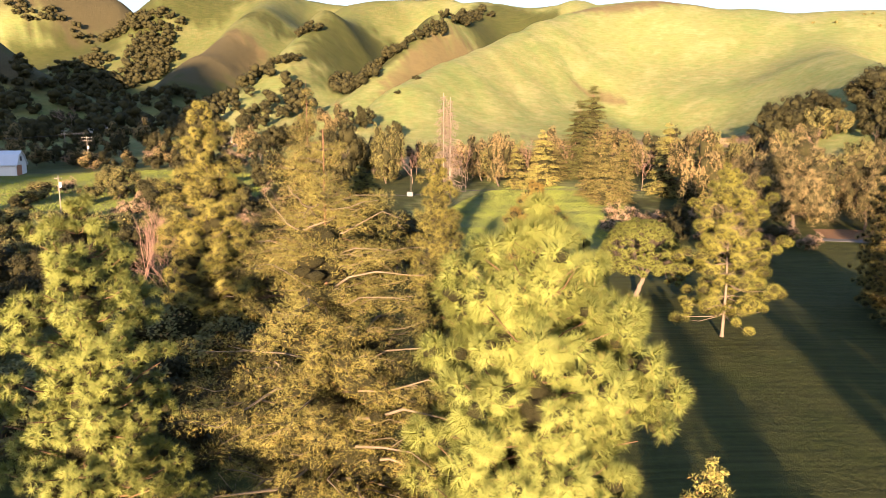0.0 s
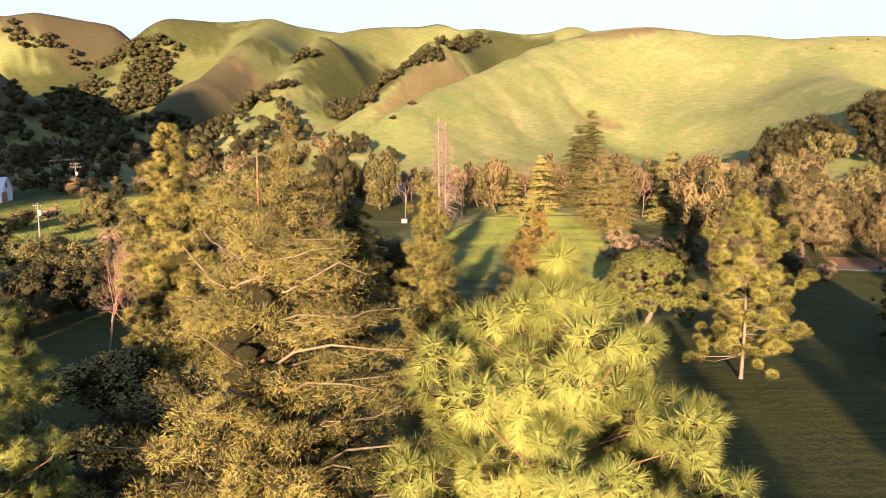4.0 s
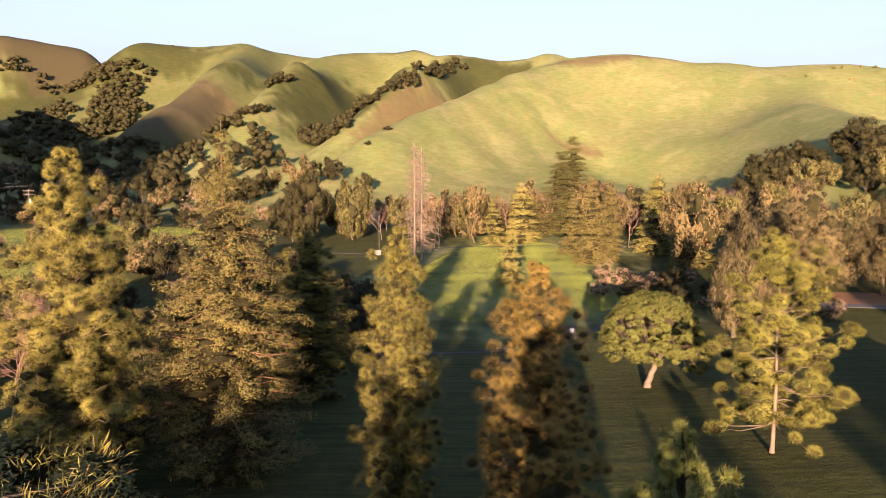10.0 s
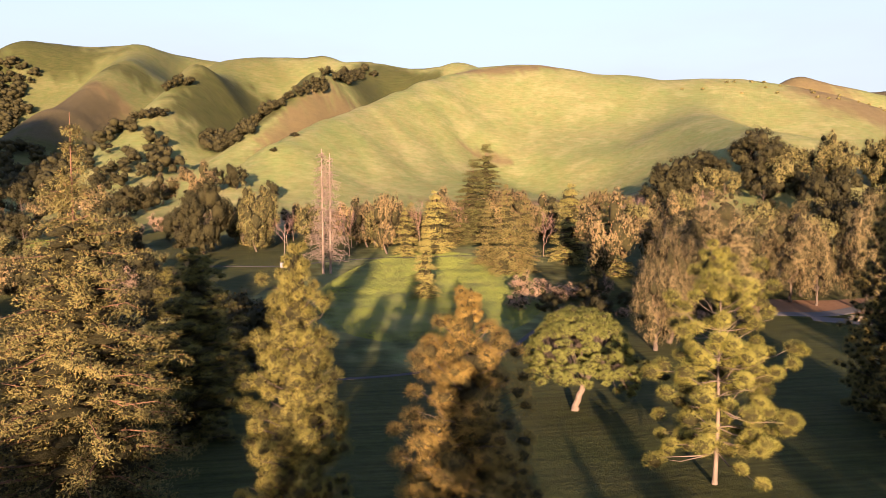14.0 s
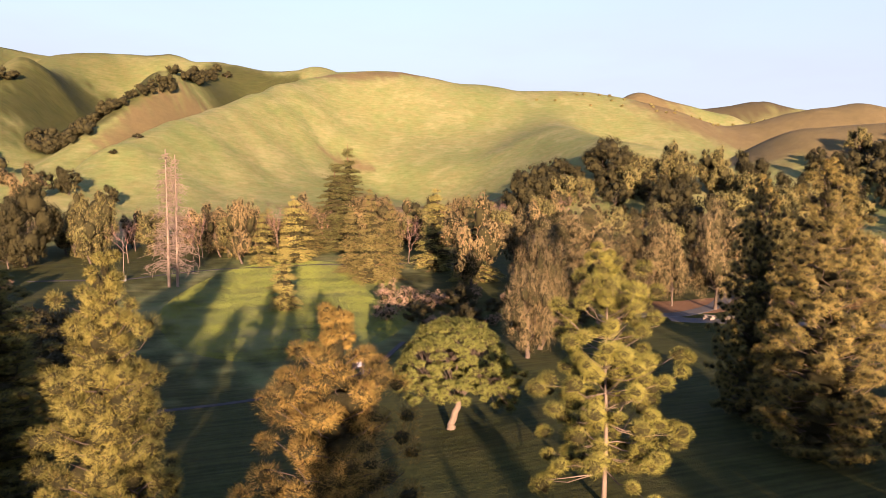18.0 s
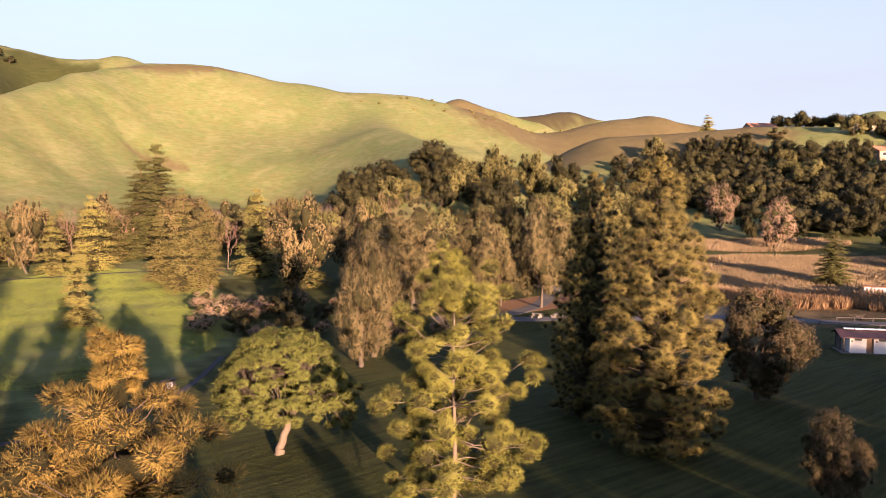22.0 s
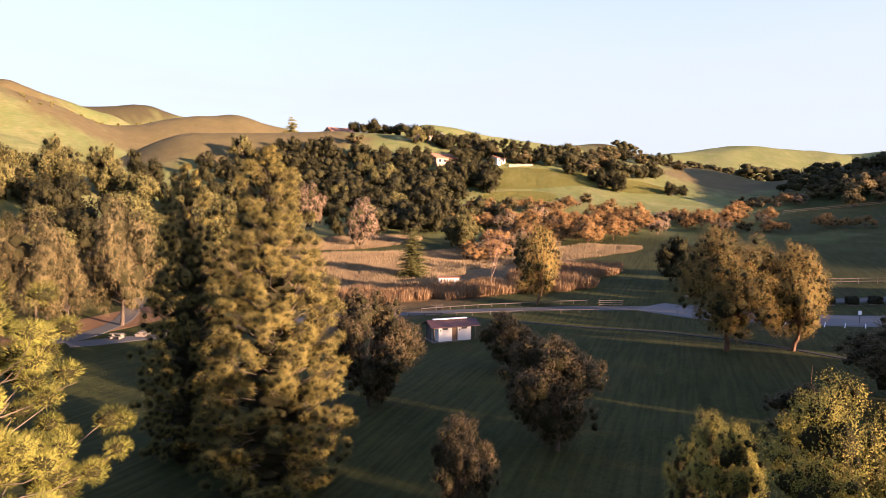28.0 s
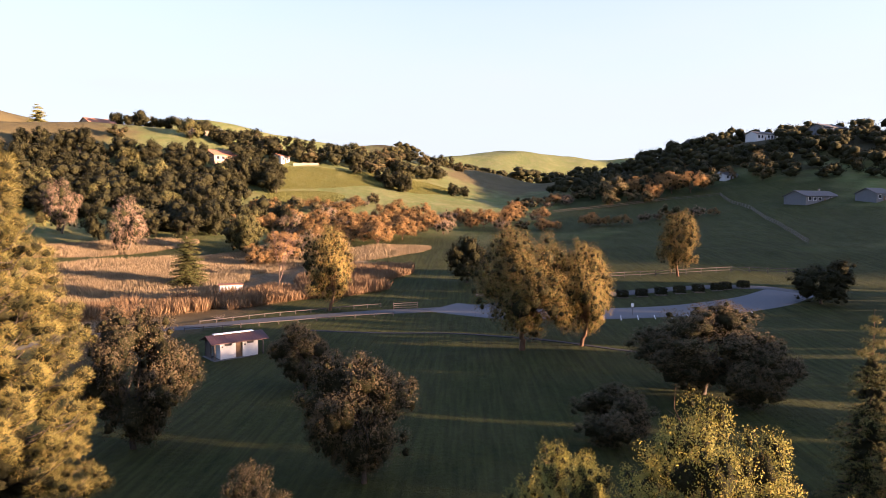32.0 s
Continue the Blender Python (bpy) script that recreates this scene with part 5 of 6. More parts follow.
# undergrowth west of the lawn
wood([shade_bush, green_bush, shade_bush, far_olive], [(-34, 72, 22, 34, 10), (-24, 112, 20, 22, 0), (-60, 110, 26, 30, 0), (-9, 98, 9, 16, 0), (-22, 46, 12, 18, 0)], 64, 6.0, 4.0, "undergrowth below the tall trees", lambda x, y: not (-38 < x < -21 and 44 < y < 80), 0.55)
wood([green_bush, pale_bush, far_olive], [(-70, 178, 46, 12, -8), (-35, 160, 22, 12, 0)], 24, 6.0, 4.0, "hedge trees along the meadow", apart=0.6)
wood([far_brown, shade_bush, shade_bush, pale_bush, far_oak], [(-78, 148, 36, 10, 0), (-52, 236, 46, 12, 0), (-115, 262, 60, 16, 0), (-38, 200, 14, 10, 0), (-30, 140, 14, 12, 0)], 62, 6.5, 4.2, "dark trees round the meadow", apart=0.5)
for x, y, h, r in [(40.3, 137.0, 6.4, 4.8), (47.3, 137.7, 4.0, 4.2), (36.0, 131.5, 3.6, 2.8)]:
    plant(pale_bush, x, y, h, r, x * 17, "pinkish bare thicket at the edge of the lawn", "pinkish thickets")
# brush beside the lawn
wood([pale_bush, shade_bush], [(52, 132, 14, 8, 10), (44, 122, 8, 6, 0), (62, 118, 9, 8, 0)], 16, 3.4, 2.8, "brush beside the lawn", apart=0.6)
# unseen trees added south of the park, behind the first view, to shade lawns
for k in range(34):
    x, y = 12 + 4.0 * k, -50 - 9 * ((k * 5) % 3)
    if k in (8, 14, 19):
        continue
    # heights follow the shade wanted beyond; the skipped trees leave sunlit stripes
    h = float(np.interp(x, [10, 14, 19, 25, 29, 34, 58, 66, 72, 80, 86, 100, 145], [20, 20, 17.5, 17, 18, 21, 22, 19, 21, 21, 14, 14, 16])) * (1.35 if x > 102 and k % 3 == 0 else 1) * (0.93 + 0.14 * ((k * 7) % 5) / 4)
    plant([olive_oak, oak, far_olive][k % 3], x + (y + 55) * 0.218, y, h + 1.1 * ((k * 5) % 3), 3.5, k * 47 % 360, "unseen tall tree in the southern row, added for shade", "southern row of trees")
for x, h, r in [(8.3, 11.6, 2.5), (3.4, 9.6, 1.9)]:
    plant(slender_pine, x, -14, h, r, x * 40, "unseen slim pine at the southern lawn edge, added for its shadow", "southern row of trees")
# unseen tall trees added to the south west, behind the first view, for shade
for x, h, r in [(-15.5, 18.6, 2.6), (-23.5, 19.2, 2.5)]:
    plant(slender_pine, x, -20, h, r, x * 40, "unseen slim tall pine to the south west, added for shade", "south western row of trees")
for k in range(5):
    plant([olive_oak, oak][k % 2], -29 - 7.5 * k, -20 + 3 * ((k * 2) % 3), 20.5 - 0.6 * k, 5.6, k * 61, "unseen tall tree to the south west, added for shade", "south western row of trees")

for x, y, h, r in [(60.2, 608.0, 6, 4.5), (50, 480, 6, 5.5), (-2, 351, 2.5, 2.5), (-11, 331, 2.2, 2.2), (118, 235, 4, 5), (-472, 860, 9, 7)]:
    plant(far_oak_b, x, y, h, r, x * 11 % 360, "single dark oak on the open hillside", "lone hillside oaks")
plant(spruce, 341.0, 243.0, 17.0, 6.0, 40, "broad conifer on the ridge skyline")


# ---- dry reeds and straw in the fields by the creek ----
def blades(name, label, spots, count, h, w, leaf, seed, gap=-0.55, category="reeds"):
    """Tall dry blades in leaning sheaves, many thousands, as one mesh."""
    rs = np.random.RandomState(seed)
    sizes = np.array([s[2] * s[3] for s in spots], float)
    k = rs.choice(len(spots), count, p=sizes / sizes.sum())
    S = np.array(spots, float)[k]
    a, q = rs.uniform(0, 6.283, count), np.sqrt(rs.uniform(0, 1, count))
    u, v = S[:, 2] * q * np.cos(a), S[:, 3] * q * np.sin(a)
    c, s = np.cos(np.radians(S[:, 4])), np.sin(np.radians(S[:, 4]))
    x, y = S[:, 0] + u * c - v * s, S[:, 1] + u * s + v * c
    keep = wave(x, y, 9, seed) > gap
    x, y = x[keep], y[keep]
    n = len(x)
    p = np.stack([x, y, land(x, y) - 0.05], -1)
    way = rs.normal(size=(n, 3)) * np.array([0.28, 0.28, 0]) + np.array([0, 0, 1])
    tall = (1 + 0.35 * wave(x, y, 14, seed + 1))[:, None]
    vv, f = cards(rs, p, way, h, w, 0.0)
    vv = vv.reshape(n, 4, 3)
    vv[:, 1:, 2] = p[:, None, 2] + (vv[:, 1:, 2] - p[:, None, 2]) * tall
    return tagged(new(name, mesh_of(name, vv.reshape(-1, 3), f, leaf)), label, category, kind="stuff")


blades("dry_reeds", "tall brown dry reeds beside the road", [(133, 97, 14, 5, -55), (142, 84, 16, 6, -60), (152, 70, 14, 6, -60), (170, 66, 16, 8, -40), (124, 108, 12, 5, -40)], 40000, 2.0, 0.14, REED, 91, -0.8)
blades("dry_straw", "pale golden dry grass in the creek field", [(165, 118, 34, 18, -35), (185, 100, 30, 15, -40), (205, 76, 30, 11, -50), (195, 138, 28, 10, -40), (150, 106, 26, 13, -30)], 80000, 0.95, 0.17, STRAW, 92, -9)
blades("hill_straw", "pale dry grass at the foot of the hill", [(118, 268, 22, 8, -25), (124, 205, 22, 9, 0), (-22, 262, 16, 8, 0)], 9000, 0.9, 0.25, STRAW, 93)
blades("far_lawn_grass", "short grass of the far lawn, coloured brighter for sunlight", [(26, 154, 21, 44, -12)], 150000, 0.1, 0.13, GRASS_LIT, 94, -9, "grass")
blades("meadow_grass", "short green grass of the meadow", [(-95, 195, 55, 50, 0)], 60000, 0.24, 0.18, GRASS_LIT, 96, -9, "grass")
blades("slope_grass", "sunlit green grass on the slope below the ridge houses", [(324, 114, 34, 13, -60), (352, 72, 30, 13, -50), (300, 108, 18, 9, -60)], 60000, 0.34, 0.3, GRASS_DRY, 97, -9, "grass")


# ---- buildings ----
def window(parent, x, y, z, w, h, turn=0.0, frame_mat=WHITE_METAL):
    """A window set 2 cm proud of a wall that faces -y, turned about z."""
    m = Matrix.Rotation(radians(turn), 4, "Z")
    ob = part("window", boxed(0, 0, 0, w + 0.14, 0.08, h + 0.14), frame_mat, parent)
    ob.matrix_basis = Matrix.Translation((x, y, z)) @ m
    part("pane", boxed(0, -0.03, 0.07, w, 0.06, h), GLASS, ob)
    part("sill", boxed(0, -0.07, -0.05, w + 0.22, 0.16, 0.05), frame_mat, ob)
    return ob


def gable(w, d, rise, over, thick=0.14):
    """A gable roof with its ridge along x, its eaves at z = 0."""
    bm = bmesh.new()
    hw, hd = w / 2 + over, d / 2 + over
    drop = rise * over / (d / 2)
    low, high = -drop, rise
    pts = [(-hd, low), (0, high), (hd, low), (hd, low - thick), (0, high - thick), (-hd, low - thick)]
    ends = [[bm.verts.new((sx * hw, y, z)) for y, z in pts] for sx in (-1, 1)]
    for i in range(6):
        j = (i + 1) % 6
        bm.faces.new((ends[0][i], ends[0][j], ends[1][j], ends[1][i]))
    for e in ends:
        bm.faces.new((e[0], e[1], e[4], e[5]))
        bm.faces.new((e[1], e[2], e[3], e[4]))
    return bm


def gable_wall(w, d, h, rise):
    """Four walls with pointed ends, as one body."""
    bm = bmesh.new()
    ends = [[bm.verts.new((sx * w / 2, y, z)) for y, z in ((-d / 2, -0.6), (d / 2, -0.6), (d / 2, h), (0, h + rise), (-d / 2, h))] for sx in (-1, 1)]
    for i in range(5):
        j = (i + 1) % 5
        bm.faces.new((ends[0][i], ends[0][j], ends[1][j], ends[1][i]))
    for e in ends:
        bm.faces.new(e)
    return bm


def house(name, label, x, y, turn, w, d, h, rise, wall_mat, roof_mat, windows=3, chimney=False, lift=0.0):
    base = float(min(land(x + a, y + b) for a in (-w / 3, w / 3) for b in (-d / 3, d / 3))) + lift
    ob = thing(name, x, y, base, label, "house", turn=turn)
    part("wall", gable_wall(w, d, h, rise * 0.96), wall_mat, ob)
    roof = part("roof", gable(w, d, rise, 0.5), roof_mat, ob)
    roof.location.z = h + 0.06
    if chimney:
        part("chimney", boxed(w * 0.25, 0.4, rise * 0.6, 0.8, 0.6, 1.5), TAN_WALL, roof)
    for side in (-1, 1):
        for k in range(windows):
            px = (k - (windows - 1) / 2) * w / (windows + 0.5)
            if side < 0 and k == windows // 2 and windows > 2:
                door = part("door", boxed(px, -d / 2 - 0.03, 0, 1.0, 0.10, 2.1), DOOR_BROWN, ob)
                part("handle", boxed(px + 0.38, -d / 2 - 0.11, 1.0, 0.05, 0.06, 0.12), WHITE_METAL, door)
            else:
                window(ob, px, side * (d / 2 + 0.02), h * 0.38, min(1.6, w / windows * 0.5), h * 0.4, 0 if side < 0 else 180)
    return ob


def restroom():
    """The park's white restroom block: two white fronts, a brown door bay, open ends, a ribbed roof with a light strip."""
    x, y, turn = 102.9, 71.2, -50.0
    ob = thing("restroom_building", x, y, float(land(x, y)) - 0.15, "small white park restroom with red brown ribbed metal roof", "restroom", turn=turn)
    w, d, h = 6.5, 3.4, 2.1
    part("floor_slab", boxed(0, 0, -0.3, w + 0.3, d + 0.5, 0.5), GREY_ROOF, ob)
    for sx in (-1, 1):
        front = part("wall", boxed(sx * 1.42, 0, 0.2, 1.95, d - 0.4, h), WHITE_WALL, ob, "white painted wall block")
        part("vent", boxed(sx * 1.42, -d / 2 + 0.18, 1.8, 0.85, 0.08, 0.26), DARK_PAINT, front, "dark high vent window")
        part("sign", boxed(sx * 1.42 - 0.72, -d / 2 + 0.18, 1.6, 0.2, 0.05, 0.2), DARK_PAINT, front)
        part("side_screen", boxed(sx * 3.05, 0.7, 0.2, 0.12, d - 1.9, h), DARK_WOOD, ob)
        for sy in (-1, 1):
            part("post", boxed(sx * 3.1, sy * (d / 2 - 0.15), 0.2, 0.16, 0.16, h), DARK_WOOD, ob)
    part("door", boxed(0, 0.1, 0.2, 0.88, d - 0.7, h), DOOR_BROWN, ob, "brown utility door bay")
    roof = part("roof", gable(w + 0.1, d, 0.62, 0.4, 0.1), RED_ROOF, ob)
    roof.location.z = h + 0.3
    slope = math.atan2(0.62, d / 2)
    for k in range(18):
        for sy in (-1, 1):
            rib = part("rib", boxed(0, 0, 0, 0.05, math.hypot(d / 2 + 0.36, 0.75), 0.05), RED_ROOF, roof)
            rib.matrix_basis = Matrix.Translation((-3.5 + k * 0.41, sy * (d / 4 + 0.19), 0.62 / 2 - 0.07)) @ Matrix.Rotation(-sy * slope, 4, "X")
    for k in range(4):
        part("skylight", boxed(-2.1 + k * 1.3, 0, 0.62, 1.2, 0.6, 0.13, 0.03), WHITE_METAL, roof, "white translucent ridge light")


restroom()


def barn():
    x, y, turn = -139.0, 232.0, 12.0
    z = float(land(x, y)) - 0.1
    ob = thing("barn", x, y, z, "white barn with pale gambrel metal roof and red brown end wall", "barn", turn=turn)
    w, d = 15.0, 10.0
    prof = [(-d / 2, 0), (d / 2, 0), (d / 2, 3.6), (d / 4, 6.6), (0, 7.8), (-d / 4, 6.6), (-d / 2, 3.6)]
    bm = bmesh.new()
    ends = [[bm.verts.new((sx * w / 2, py, pz)) for py, pz in prof] for sx in (-1, 1)]
    for i in range(7):
        bm.faces.new((ends[0][i], ends[0][(i + 1) % 7], ends[1][(i + 1) % 7], ends[1][i]))
    for e in ends:
        bm.faces.new(e)
    part("wall", bm, WHITE_WALL, ob)
    top = [(d / 2 + 0.4, 3.3), (d / 4 + 0.1, 6.75), (0, 7.98), (-d / 4 - 0.1, 6.75), (-d / 2 - 0.4, 3.3)]
    bm = bmesh.new()
    outer = [[bm.verts.new((sx * (w / 2 + 0.5), py, pz)) for py, pz in top] for sx in (-1, 1)]
    inner = [[bm.verts.new((sx * (w / 2 + 0.5), py * 0.985, pz - 0.14)) for py, pz in top] for sx in (-1, 1)]
    for i in range(4):
        bm.faces.new((outer[0][i], outer[0][i + 1], outer[1][i + 1], outer[1][i]))
        bm.faces.new((inner[0][i], inner[1][i], inner[1][i + 1], inner[0][i + 1]))
        for s in (0, 1):
            bm.faces.new((outer[s][i], outer[s][i + 1], inner[s][i + 1], inner[s][i]))
    for i in (0, 4):
        bm.faces.new((outer[0][i], outer[1][i], inner[1][i], inner[0][i]))
    part("roof", bm, METAL_ROOF, ob)
    part("end_panel", boxed(w / 2 + 0.03, -2.2, 0, 0.1, 4.6, 3.4), TILE_ROOF, ob, "red brown plank end wall")
    part("barn_door", boxed(w / 2 + 0.05, 2.6, 0, 0.12, 3.0, 3.2), WHITE_WALL, ob)
    part("loft_hatch", boxed(w / 2 + 0.05, 0, 4.6, 0.12, 1.4, 1.5), DARK_WOOD, ob)


barn()
house("house", "low white house among trees in the valley", -184.6, 408.2, 10, 10, 7, 3.0, 1.6, WHITE_WALL, GREY_ROOF, 3)
house("farm_house", "low brown farm house beyond the meadow", -86.7, 326.0, -5, 12, 7, 2.8, 1.8, TAN_WALL, GREY_ROOF, 3)
house("ranch_house", "long grey ranch house on the pasture slope", 295.5, -95.0, -58, 22, 9, 3.2, 2.0, GREY_WALL, GREY_ROOF, 6, True)
house("ranch_annex", "dark grey annex beside the ranch house", 286.0, -113.5, -60, 10, 8, 3.2, 2.0, GREY_WALL, GREY_ROOF, 3)
house("hill_house", "tan stucco house with an arched porch among oaks", 326.0, 152.0, -30, 13, 9, 3.6, 2.2, TAN_WALL, TILE_ROOF, 4, True)
house("hill_house", "small white house on the green ridge", 338.0, 127.5, -25, 6, 6, 3.4, 1.2, WHITE_WALL, TILE_ROOF, 3)
house("hill_house", "terracotta roofed house hidden behind oaks", 351.0, 219.0, -35, 15, 9, 3.6, 2.2, TAN_WALL, TILE_ROOF, 4, False, 1.0)
house("hill_house", "low white roofed house on the ridge", 359.0, 204.0, -35, 16, 8, 3.2, 1.4, WHITE_WALL, METAL_ROOF, 4, False, 1.0)
house("hill_house", "long low house with a pale roof on the ridge", 357.0, 171.0, -35, 16, 8, 3.2, 1.4, TAN_WALL, METAL_ROOF, 4, False, 1.0)
house("hilltop_house", "small white house on the eastern hilltop", 428.0, -130.0, -65, 14, 8, 4.2, 1.6, WHITE_WALL, GREY_ROOF, 5)
house("hilltop_house", "long pale house on the eastern hilltop", 410.0, -160.0, -60, 22, 9, 4.5, 2.0, GREY_WALL, GREY_ROOF, 5)
house("hilltop_house", "dark roofed house on the eastern hilltop", 440.0, -100.0, -70, 18, 9, 4.0, 2.0, GREY_WALL, GREY_ROOF, 4)
house("hilltop_house", "small white house near the hilltop trees", 395.0, -192.0, -55, 12, 8, 4.0, 1.8, WHITE_WALL, TILE_ROOF, 3)
house("cottage", "small white cottage below the eastern hill", 360.5, -85.8, -60, 9, 6, 3.0, 1.6, WHITE_WALL, GREY_ROOF, 3)


def low_wall(name, label, a, b, h, mat, step=4.0):
    """A garden wall in short lengths that follow the ground."""
    ob = thing(name, a[0], a[1], float(land(*a)), label, "wall")
    n = max(1, int(math.dist(a, b) / step))
    for k in range(n):
        p0, p1 = [(a[0] + (b[0] - a[0]) * q / n, a[1] + (b[1] - a[1]) * q / n) for q in (k, k + 1)]
        cx, cy = (p0[0] + p1[0]) / 2, (p0[1] + p1[1]) / 2
        turn = math.atan2(p1[1] - p0[1], p1[0] - p0[0])
        o = part("length", boxed(0, 0, 0, math.dist(p0, p1) + 0.02, 0.3, h + 0.5), mat, ob)
        o.matrix_basis = Matrix.Translation((cx - a[0], cy - a[1], float(land(cx, cy)) - float(land(*a)) - 0.5)) @ Matrix.Rotation(turn, 4, "Z")
    return ob


low_wall("garden_wall", "low pale garden wall below the ridge house", (336, 121), (344, 111), 1.1, TAN_WALL)
low_wall("garden_wall", "pale garden wall below the tan house", (318, 158), (330, 140), 1.2, TAN_WALL)


# ---- roads and paths laid on the land ----
def strip(name, label, points, width, mat, lift=0.07, category="road", step=1.5):
    dense = [points[0]]
    for a, b in zip(points, points[1:]):
        n = max(1, int(math.dist(a, b) / step))
        dense += [(a[0] + (b[0] - a[0]) * k / n, a[1] + (b[1] - a[1]) * k / n) for k in range(1, n + 1)]
    p = np.array(dense, float)
    for k in range(6):
        p[1:-1] = (p[:-2] + 2 * p[1:-1] + p[2:]) / 4
    t = unit(np.gradient(p, axis=0))
    nrm = np.stack([-t[:, 1], t[:, 0]], -1)
    offs = np.linspace(-1, 1, 7)
    rows = p[:, None] + nrm[:, None] * (offs[None, :, None] * width / 2)
    z = land(rows[..., 0], rows[..., 1]) + lift
    z[:, 0] -= 0.3
    z[:, -1] -= 0.3
    v = np.concatenate([rows, z[..., None]], -1).reshape(-1, 3)
    i, j = np.meshgrid(np.arange(len(p) - 1), np.arange(6), indexing="ij")
    f = np.stack([i * 7 + j, i * 7 + j + 1, (i + 1) * 7 + j + 1, (i + 1) * 7 + j], -1).reshape(-1, 4)[:, ::-1]
    return tagged(new(name, mesh_of(name, v, f, mat)), label, category, kind="structure")


strip("road", "narrow worn asphalt park road", [(80, 117), (90, 111), (106, 103), (120, 90), (127, 74), (131, 64), (134, 54), (137, 42)], 5.0, ASPHALT)
strip("car_park", "pale paved car park with faded bays", [(138, 46), (131, 36), (129.5, 22), (132, 6), (138, -10), (146, -18)], 12.0, LOT, 0.10, "car park")
strip("road_loop", "asphalt lane curving round the car park", [(137, 40), (146, 24), (150, 8), (153, -6), (150, -16), (143, -20)], 4.0, ASPHALT, 0.13)
strip("footpath", "narrow grey footpath across the shaded lawn", [(119, 66), (117.5, 59), (116, 44), (111, 31.7), (103.4, 21.4), (98, 8)], 1.0, PATH_GREY, 0.06, "path")
strip("lawn_path", "narrow path across the lawn", [(-6, 97), (7, 97), (15, 97.5), (24, 102.3), (28, 107), (34, 116)], 1.0, PATH_GREY, 0.05, "path")
strip("far_path", "pale path along the far edge of the lawn", [(-20, 186), (-3, 182), (10, 190), (30, 191), (41, 189), (53, 186.5), (75, 181.5)], 1.1, PATH_GREY, 0.06, "path")
strip("track", "dirt track under the gum trees", [(70, 122), (84, 119), (96, 123), (112, 135)], 4.0, ASPHALT, 0.09, "track")
strip("leaf_litter", "orange leaf litter under the gum trees", [(76, 128), (90, 124), (104, 124), (112, 122)], 15.0, DIRT, 0.04, "leaf litter")


def bay_lines():
    ob = thing("bay_markings", 130, 17, float(land(130, 17)), "white painted parking bay lines", "road marking", kind="structure")
    for k in range(12):
        x, y = 124.4 + k * 0.35, 26.0 - k * 2.7
        o = part("line", boxed(0, 0, 0, 4.6, 0.12, 0.02), LINE_WHITE, ob)
        o.matrix_basis = Matrix.Translation((x - 130, y - 17, float(land(x, y)) - float(land(130, 17)) + 0.13)) @ Matrix.Rotation(radians(-12), 4, "Z")


bay_lines()


# ---- small park things ----
def low_block(x, y):
    ob = thing("square_hedge", x, y, float(land(x, y)) - 0.1, "dark clipped square hedge beside the lane", "hedge", "square hedges")
    rs = np.random.RandomState(int(x * 10))
    part("soil_edge", boxed(0, 0, 0, 1.9, 1.9, 0.18), GREY_WOOD, ob)
    n = 900
    p = rs.uniform(-1, 1, (n, 3))
    k = rs.randint(0, 3, n)
    p[np.arange(n), k] = np.sign(p[np.arange(n), k])
    face = np.zeros((n, 3))
    face[np.arange(n), k] = p[np.arange(n), k]
    v, f = cards(rs, p * np.array([0.85, 0.85, 0.55]) + np.array([0, 0, 0.75]), rs.normal(size=(n, 3)), 0.3, 0.18, 0, face, 0.5)
    part("foliage", mesh_of("foliage", v, f, LEAF_OAK), None, ob)


for k in range(10):
    low_block(144.6 + 0.52 * k + 0.02 * k * k, 20.5 - 3.7 * k + (1.8 if k > 7 else 0))


def sign_post(x, y, turn=0):
    ob = thing("bay_sign", x, y, float(land(x, y)) - 0.1, "small white sign on a thin post in the car park", "sign", "car park signs", turn=turn)
    part("post", pole(bmesh.new(), 0, 0, 0, 1.9, 0.04, 0.04), DARK_WOOD, ob)
    part("plate", boxed(0, -0.05, 1.45, 0.5, 0.04, 0.6), WHITE_METAL, ob)


for x, y in [(127.0, 21.5), (128.2, 15.5)]:
    sign_post(x, y, -70)


def fence(name, label, points, gap, h, rails, mat, category="fence"):
    """Posts and rails that follow the ground, each a part."""
    ox, oy = points[0]
    oz = float(land(ox, oy))
    ob = thing(name, ox, oy, oz, label, category)
    spots = []
    for a, b in zip(points, points[1:]):
        n = max(1, int(math.dist(a, b) / gap))
        spots += [(a[0] + (b[0] - a[0]) * k / n, a[1] + (b[1] - a[1]) * k / n) for k in range(n)]
    spots.append(points[-1])
    post = bpy.data.meshes.new("post")
    bm = boxed(0, 0, -0.4, 0.14, 0.14, h + 0.5, 0.015)
    bm.to_mesh(post)
    bm.free()
    post.materials.append(mat)
    for x, y in spots:
        o = part("post", post, None, ob)
        o.location = (x - ox, y - oy, float(land(x, y)) - oz)
    for (ax, ay), (bx, by) in zip(spots, spots[1:]):
        za, zb = float(land(ax, ay)), float(land(bx, by))
        for k in range(rails):
            z = h * (k + 0.9) / rails
            a, b = Vector((ax - ox, ay - oy, za - oz + z)), Vector((bx - ox, by - oy, zb - oz + z))
            o = part("rail", boxed(0, 0, -0.06, 1, 0.05, 0.12), mat, ob)
            d = b - a
            o.matrix_basis = Matrix.Translation((a + b) / 2) @ d.to_track_quat("X", "Z").to_matrix().to_4x4() @ Matrix.Diagonal((d.length, 1, 1, 1))
    return ob


